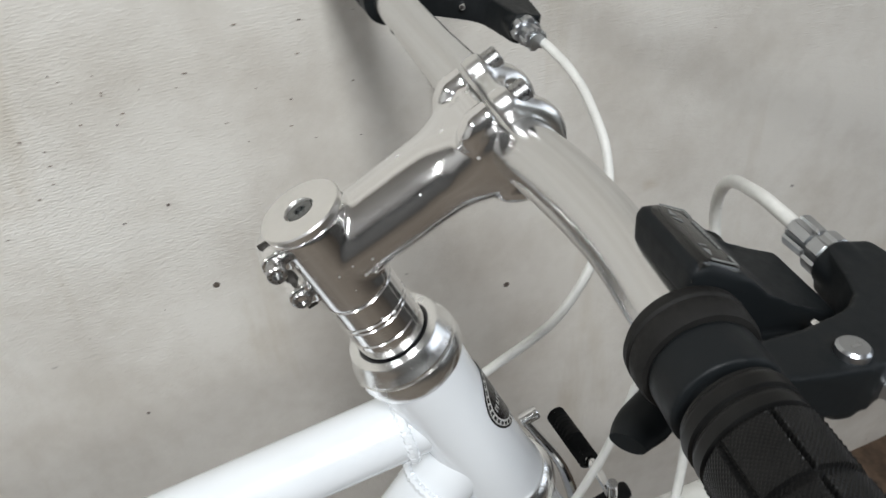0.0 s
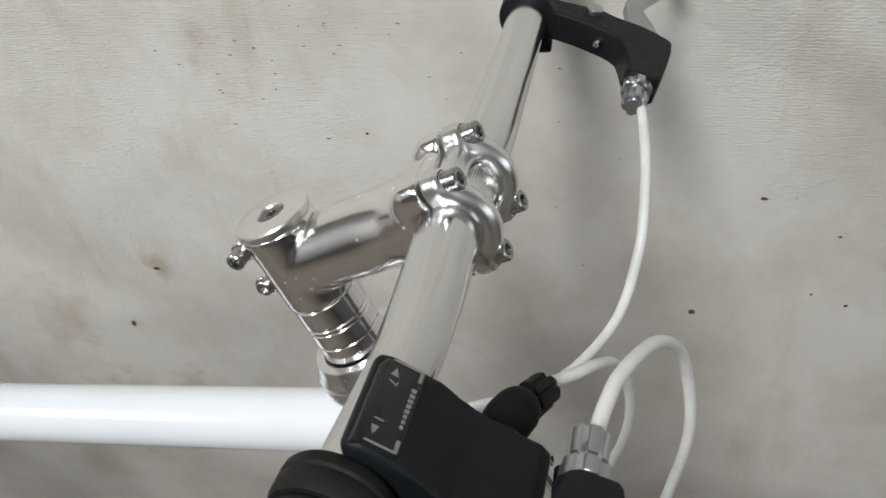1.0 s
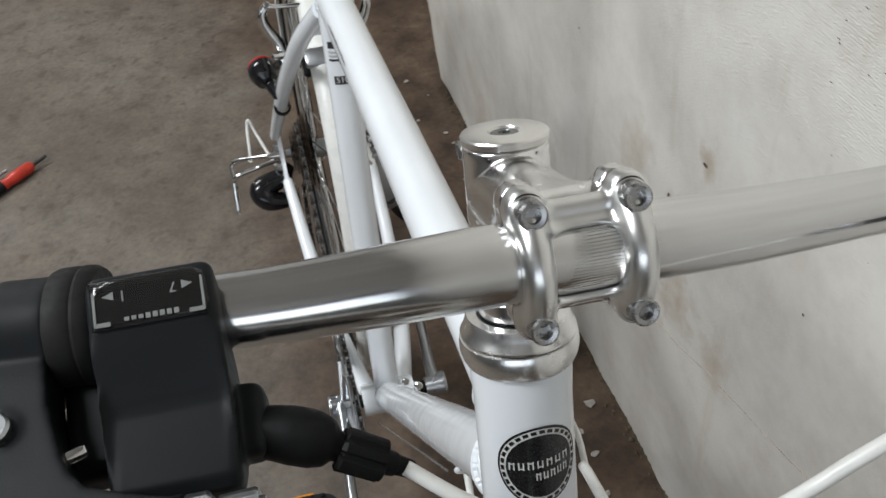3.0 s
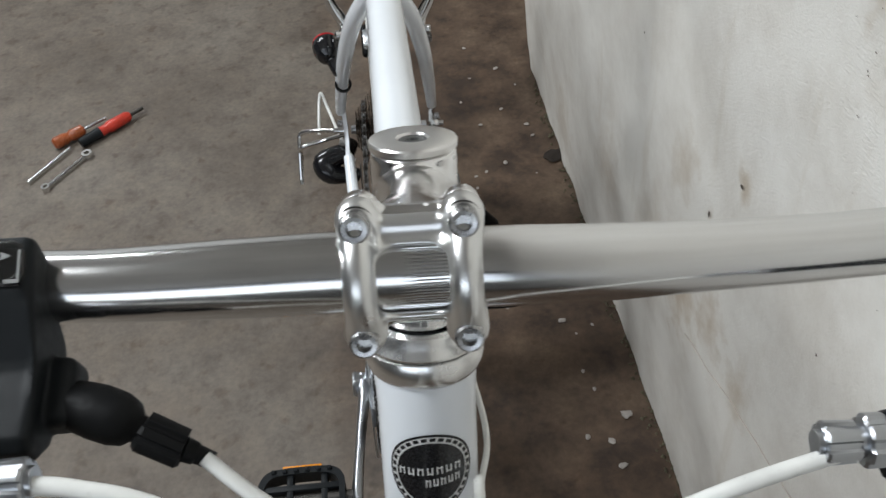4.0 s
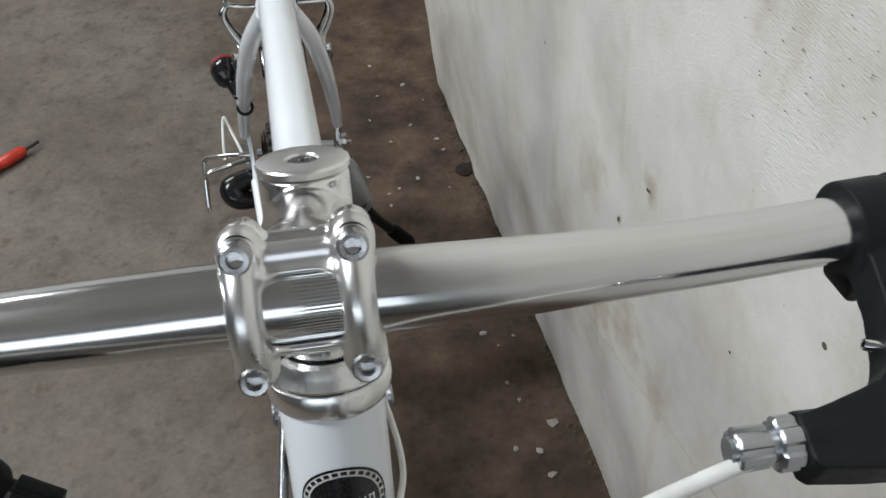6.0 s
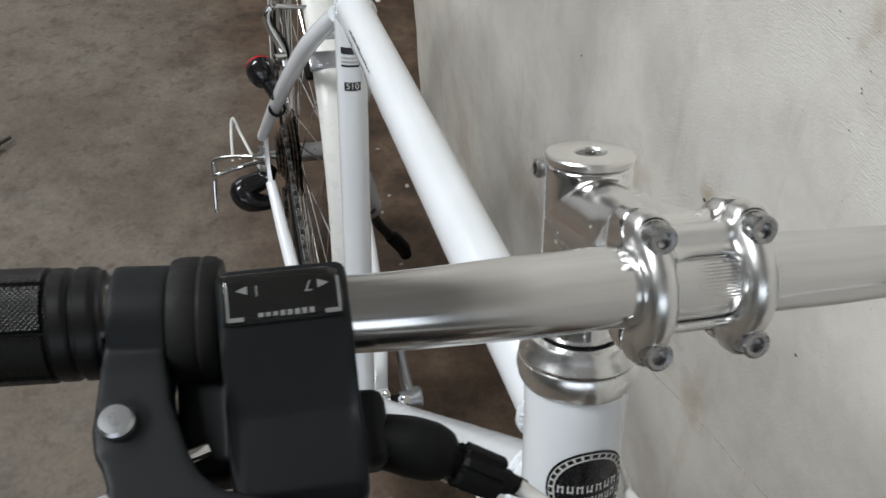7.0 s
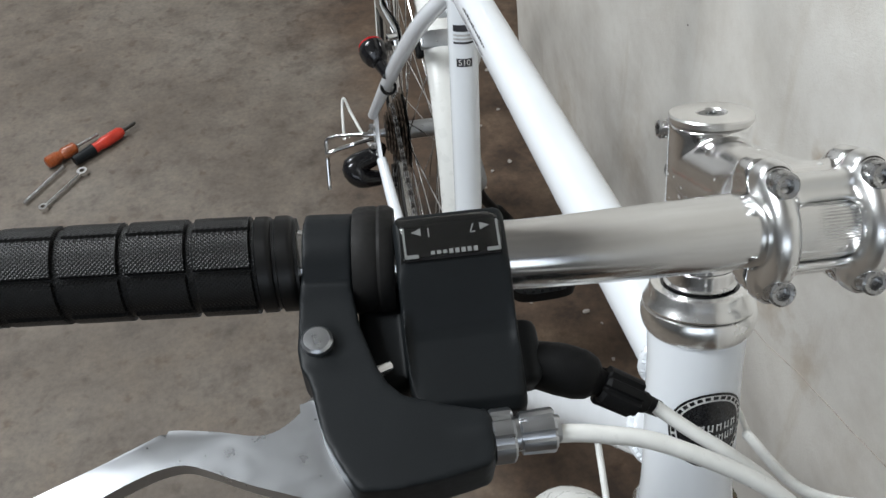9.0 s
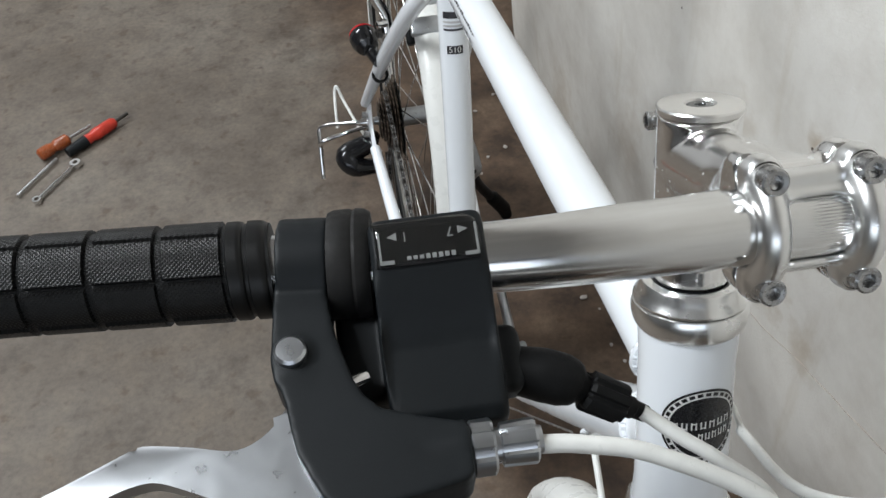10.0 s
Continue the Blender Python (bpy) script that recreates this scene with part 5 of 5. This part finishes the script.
def skin_patch(outline, origin, axis, facing, r, h, name, mat, parent, label="", hole=None):
    """A thin decal that follows the tube: the outline filled row by row."""
    xs = [p[0] for p in outline]
    ys = [p[1] for p in outline]
    bm = bmesh.new()
    n = 40

    def span(y):
        cut = []
        for (xa, ya), (xb, yb) in zip(outline, outline[1:] + outline[:1]):
            if (ya <= y < yb) or (yb <= y < ya):
                cut.append(xa + (xb - xa) * (y - ya) / (yb - ya))
        return (min(cut), max(cut)) if len(cut) > 1 else None

    rows = []
    for i in range(n + 1):
        y = min(ys) + (max(ys) - min(ys)) * (0.5 - 0.499 * math.cos(math.pi * i / n))
        s = span(y)
        if s:
            rows.append([bm.verts.new(on_tube(origin, axis, facing, r, s[0] + (s[1] - s[0]) * k / 12, y, h)) for k in range(13)])
    for a, b in zip(rows, rows[1:]):
        for k in range(12):
            bm.faces.new((a[k], a[k + 1], b[k + 1], b[k]))
    return part(name, bm, mat, parent, label)


BADGE_FACE = V((0.02, 1, 0.3))
BADGE_AT = on_steer(-0.1515)
shield = [(0.0196 * math.sin(2 * math.pi * k / 60), 0.0200 * math.cos(2 * math.pi * k / 60)) for k in range(60)]
HT_R = 0.0231
badge = skin_patch([(x * 1.06, y * 1.06) for x, y in shield], BADGE_AT, UP, BADGE_FACE, HT_R, 0.00025, "head_badge", BADGE_BLACK, bicycle, "round black and white head badge")
skin_patch([(x * 1.0, y * 1.0) for x, y in shield], BADGE_AT, UP, BADGE_FACE, HT_R, 0.0004, "badge_rim", PRINT, badge)
skin_patch([(x * 0.84, y * 0.84) for x, y in shield], BADGE_AT, UP, BADGE_FACE, HT_R, 0.0006, "badge_field", BADGE_BLACK, badge)
rim_pts = [(x * 0.93, y * 0.93) for x, y in shield]
for k in range(0, len(rim_pts)):
    if k % 2 == 0:
        (xa, ya), (xb, yb) = rim_pts[k], rim_pts[(k + 1) % len(rim_pts)]
        cx, cy = (xa + xb) / 2, (ya + yb) / 2
        nrm = V((cx, cy, 0)).normalized()
        tng = V((-nrm.y, nrm.x, 0))
        q = [V((cx, cy, 0)) + tng * a * 0.0013 + nrm * b * 0.0009 for a, b in ((-1, -1), (1, -1), (1, 1), (-1, 1))]
        bm = bmesh.new()
        bm.faces.new([bm.verts.new(on_tube(BADGE_AT, UP, BADGE_FACE, HT_R, p.x, p.y, 0.00055)) for p in q])
        part("chain_mark", bm, BADGE_BLACK, badge)
for y, x0, x1, n in ((0.0016, -0.0150, 0.0150, 7), (-0.0044, -0.0030, 0.0140, 5)):
    pitch = (x1 - x0) / n
    for k in range(n):
        xa, ya = x0 + pitch * k, y + 0.0016 * (k / n - 0.5)
        for dx, dy, w, h in ((0.0, 0.0, 0.0007, 0.0042), (pitch * 0.48, 0.0, 0.0007, 0.0042), (0.0, 0.0013 * (-1) ** k, pitch * 0.5, 0.0007)):
            skin_patch([(xa + dx, ya + dy - h / 2), (xa + dx + w, ya + dy - h / 2), (xa + dx + w, ya + dy + h / 2), (xa + dx, ya + dy + h / 2)], BADGE_AT, UP, BADGE_FACE, HT_R, 0.0008, "badge_bar", PRINT, badge)

ST_FACE = V((0.25, 1, 0.2))
for y, x0, x1, hgt, mat in ((0.475, -0.010, 0.012, 0.007, DARK_PRINT), (0.4675, -0.010, 0.012, 0.0022, GREY_PRINT), (0.4635, -0.010, 0.012, 0.0022, GREY_PRINT), (0.4595, -0.010, 0.012, 0.0022, DARK_PRINT)):
    skin_patch([(x0, y - hgt / 2), (x1, y - hgt / 2), (x1, y + hgt / 2), (x0, y + hgt / 2)], BB, SEAT_DIR, ST_FACE, 0.0159, 0.0003, "frame_label", mat, bicycle)
size_tag = skin_patch([(-0.007, 0.4335), (0.010, 0.4335), (0.010, 0.4425), (-0.007, 0.4425)], BB, SEAT_DIR, ST_FACE, 0.0159, 0.0003, "size_label", DARK_PRINT, bicycle, "dark frame size label")
writing("510", 0.0088, None, PRINT, bicycle, "", 0.0, wrap=lambda p: on_tube(BB, SEAT_DIR, ST_FACE, 0.0159, p.x + 0.0015, p.y + 0.438, 0.0006))
TT_DIR = (TT1 - TT0).normalized()
random.seed(4)
for k in range(15):
    y = 0.405 + 0.0060 * k
    for row in range(2):
        hgt = random.uniform(0.0012, 0.0026)
        yy = -0.004 + row * 0.007
        skin_patch([(yy, y), (yy + hgt, y), (yy + hgt, y + 0.0030), (yy, y + 0.0030)], TT0, TT_DIR, V((1, 0.1, 0.22)), 0.0177, 0.0004, "tube_lettering", DARK_PRINT, bicycle)
skin_patch([(-0.011, 0.153), (0.011, 0.153), (0.011, 0.180), (-0.011, 0.180)], BB, SEAT_DIR, V((0.55, 1, 0.2)), 0.0159, 0.0003, "tube_sticker", BADGE_BLACK, bicycle, "small black sticker")
for rr in (0.008, 0.0045):
    skin_patch([(rr * math.cos(a), 0.1625 + rr * 0.9 * math.sin(a)) for a in (math.pi * k / 10 for k in range(11))], BB, SEAT_DIR, V((0.55, 1, 0.2)), 0.0159, 0.0005 + (0.008 - rr) * 0.05, "sticker_mark", PRINT if rr > 0.006 else BADGE_BLACK, bicycle)

# ---- things on the floor ----
def tools():
    def turned(name, a, b, profile, mat, label, cat="screwdriver", group=""):
        a, b = V(a), V(b)
        d = b - a
        ob = new(name, mesh_of(lathe([(h * d.length, r) for h, r in profile], (0, 0, 0), d, 28), mat))
        ob.matrix_world = Matrix.Translation(a)
        return tagged(ob, label, cat, group), a, b

    red, a, b = turned("screwdriver", (0.458, -1.274, 0.0135), (0.391, -1.326, 0.0135), [(0, 0), (0, 0.009), (0.06, 0.0125), (0.25, 0.0105), (0.35, 0.0135), (0.9, 0.0130), (1.0, 0.0085), (1.0, 0)], RED_PLASTIC, "red-handled screwdriver with a black collar lying on the concrete", group="tools on the floor")
    p = (b - a).normalized()
    red["base"] = tuple(a)
    part("shank", tube([b, b + p * 0.035], [0.0046, 0.0042], 14), DARK_STEEL, red)
    part("collar", tube([a - p * 0.045, a - p * 0.004, a + p * 0.006], [0.011, 0.0125, 0.0135], 20), BLACK, red)
    amber, a, b = turned("screwdriver", (0.555, -1.255, 0.0145), (0.492, -1.297, 0.0145), [(0, 0), (0, 0.009), (0.06, 0.0140), (0.35, 0.0140), (0.5, 0.0105), (0.58, 0.0138), (0.95, 0.0132), (1.0, 0.008), (1.0, 0)], AMBER_WOOD, "orange-brown screwdriver lying beside the red one", group="tools on the floor")
    p = (b - a).normalized()
    amber["base"] = tuple(a)
    part("shank", tube([b, b + p * 0.055], [0.0035, 0.0035], 14), STEEL, amber)
    key = new("hex_key", mesh_of(tube([(0.596, -1.146, 0.006), (0.556, -1.198, 0.006), (0.520, -1.244, 0.007)], 0.0035, 10), STEEL))
    tagged(key, "long silver steel rod lying across the tools", "hex key", "tools on the floor")
    bm = tube([V((0.550, -1.124, 0.006)), V((0.515, -1.168, 0.006)), V((0.484, -1.206, 0.007))], [0.0045, 0.0040, 0.0050], 12, squash=0.6)
    for c, r in ((V((0.553, -1.119, 0.0065)), 0.0095), (V((0.477, -1.213, 0.0075)), 0.0115)):
        lathe([(-0.004, r * 0.5), (-0.004, r), (0.004, r), (0.004, r * 0.5)], c, (0, 0, 1), 20, bm, closed=True)
    spanner = new("spanner", mesh_of(bm, CHROME))
    tagged(spanner, "small chromed spanner lying on the concrete", "spanner", "tools on the floor")


tools()


def lump(name, x, y, size, mat, label, cat, group="", flat=0.4, kind="", seed=0):
    bm = bmesh.new()
    bmesh.ops.create_icosphere(bm, subdivisions=2, radius=1.0)
    for v in bm.verts:
        k = 1 + 0.55 * noise.noise(v.co * 1.7 + V((seed * 3.1, seed, 0)))
        v.co = V((v.co.x * size * k, v.co.y * size * k * 0.7, max(-0.2, v.co.z) * size * flat * k))
    ob = new(name, mesh_of(bm, mat, 40))
    ob.matrix_world = pose(x, y, 0.001, 0, 0, (seed * 67) % 360)
    return tagged(ob, label, cat, group, kind)


for k, (x, y, sz) in enumerate(((-0.505, -0.343, 0.010), (-0.435, -0.313, 0.005), (-0.470, -0.300, 0.006), (-0.475, -0.255, 0.007), (-0.430, -0.985, 0.006), (-0.400, -1.120, 0.005), (-0.455, -1.165, 0.005), (-0.370, -1.210, 0.004), (-0.500, -1.10, 0.006), (-0.47, -1.32, 0.006), (-0.41, -1.42, 0.005), (-0.45, -0.55, 0.007), (-0.36, -0.92, 0.004), (-0.33, -1.02, 0.004))):
    lump("plaster_chip", x, y, sz, CHIP, "pale flake of plaster lying on the damp concrete", "plaster chip", "chips along the wall", 0.35, seed=k)
rnd = random.Random(21)
for k in range(26):
    lump("plaster_chip", -0.505 + abs(rnd.gauss(0, 0.09)), rnd.uniform(-1.30, 0.25), rnd.uniform(0.0022, 0.0050), CHIP, "small pale crumb of plaster on the damp concrete", "plaster chip", "chips along the wall", 0.4, seed=40 + k)
# the hollow is a flat dark lump; its shade is put into the colour
lump("hollow_patch", -0.540, -0.985, 0.028, HOLE, "flat dark patch standing for the shaded hollow at the foot of the wall", "hollow", flat=0.12, seed=3)


def grime():
    """Moss and grit along the foot of the wall."""
    rnd = random.Random(7)
    verts, faces = [], []
    for k in range(420):
        y = rnd.uniform(-1.28, 0.6)
        x = WALL_X - 0.028 + abs(rnd.gauss(0, 0.009))
        s = rnd.uniform(0.0012, 0.0045)
        n = len(verts)
        for dx, dy, dz in ((1, 0, 0), (0, 1, 0), (-1, 0, 0), (0, -1, 0), (0, 0, 1)):
            verts.append((x + dx * s * rnd.uniform(0.6, 1.3), y + dy * s * rnd.uniform(0.6, 1.6), 0.0005 + dz * s * 0.8))
        faces += [(n, n + 1, n + 4), (n + 1, n + 2, n + 4), (n + 2, n + 3, n + 4), (n + 3, n, n + 4)]
    me = bpy.data.meshes.new("grime")
    me.from_pydata(verts, [], faces)
    me.materials.append(MOSS)
    return tagged(new("moss_and_grit", me), "mossy grit along the foot of the wall", "moss", kind="stuff")


grime()


# stains and nail marks on the wall
def wall_mark(y, z, w, h, mat, name, seed, parent=None, proud=0.0012):
    pts = []
    for k in range(22):
        a = 2 * math.pi * k / 22
        r = 1 + 0.45 * noise.noise(V((math.cos(a) * 1.3 + seed, math.sin(a) * 1.3, seed * 2.0)))
        pts.append((w * r * math.cos(a), h * r * math.sin(a)))
    # follows the uneven face
    bm = bmesh.new()
    def face_x(yy, zz):
        x = WALL_X + 0.007 * noise.noise(V((0.3, yy * 1.7, zz * 1.7))) + 0.0025 * noise.noise(V((5.0, yy * 9, zz * 9)))
        return x - 0.026 * max(0.0, 1 - zz / 0.32)
    c = bm.verts.new((face_x(y, z) + proud, y, z))
    ring = [bm.verts.new((face_x(y + a, z + b) + proud * 0.7, y + a, z + b)) for a, b in pts]
    for k in range(22):
        bm.faces.new((c, ring[k], ring[(k + 1) % 22]))
    return part(name, bm, mat, WEST)


CHIPPED = (0.035, 0.905)
SCUFF = simple("scuffed_paint", (0.24, 0.20, 0.165), 0.85, 0.0, 0.4, 200)
MARK = simple("wall_scratch", (0.09, 0.07, 0.055), 0.8, 0.0, 0.4, 200)
wall_mark(-0.189, 0.639, 0.0035, 0.0022, MARK, "nail_hole", 9, proud=0.003)
for k, (y, z, w, h) in enumerate(((-0.245, 0.547, 0.0030, 0.0065), (0.062, 0.822, 0.0020, 0.0018), (0.400, 0.769, 0.0045, 0.0022), (0.493, 0.648, 0.0024, 0.0022), (0.46, 0.66, 0.0022, 0.0014), (0.47, 0.73, 0.0026, 0.0016), (-0.008, 0.609, 0.0022, 0.0020), (-0.492, 0.619, 0.0020, 0.0022))):
    wall_mark(y, z, w * 0.72, h * 0.72, MARK, "scuff_mark", k + 1, proud=0.0022)


rnd = random.Random(33)
for k in range(60):
    if k < 36:
        y, z = rnd.gauss(CHIPPED[0], 0.075), rnd.gauss(CHIPPED[1], 0.045)
    else:
        y, z = rnd.uniform(-0.10, 0.75), rnd.uniform(0.62, 1.08)
    wall_mark(y, z, rnd.uniform(0.0006, 0.0022), rnd.uniform(0.0003, 0.0006), SCUFF if k % 5 else MARK, "scuff_mark", 20 + k * 0.7, proud=0.0016)


def wall_scratch(a, b, width, mat, seed):
    """A thin, wavering scratch from a to b, given as (y, z), following the uneven face."""
    bm = bmesh.new()
    rows = []
    n = 70
    for i in range(n + 1):
        u = i / n
        y, z = a[0] + (b[0] - a[0]) * u, a[1] + (b[1] - a[1]) * u + 0.004 * noise.noise(V((u * 6, seed, 0)))
        x = WALL_X + 0.007 * noise.noise(V((0.3, y * 1.7, z * 1.7))) + 0.0025 * noise.noise(V((5.0, y * 9, z * 9))) - 0.026 * max(0.0, 1 - z / 0.32)
        w = width * max(0.12, 0.6 + 0.9 * noise.noise(V((u * 17, seed, 3.0))))
        rows.append([bm.verts.new((x + d, y, z + s)) for s, d in ((-w, 0.0004), (0, 0.0016), (w, 0.0004))])
    for p, q in zip(rows, rows[1:]):
        for k in range(2):
            bm.faces.new((p[k], q[k], q[k + 1], p[k + 1]))
    part("scratch", bm, mat, WEST)


SCRATCH = simple("rubbed_plaster", (0.42, 0.37, 0.32), 0.85, 0.0, 0.3, 150)
wall_scratch((-0.245, 0.335), (0.075, 0.445), 0.0008, SCRATCH, 1.0)
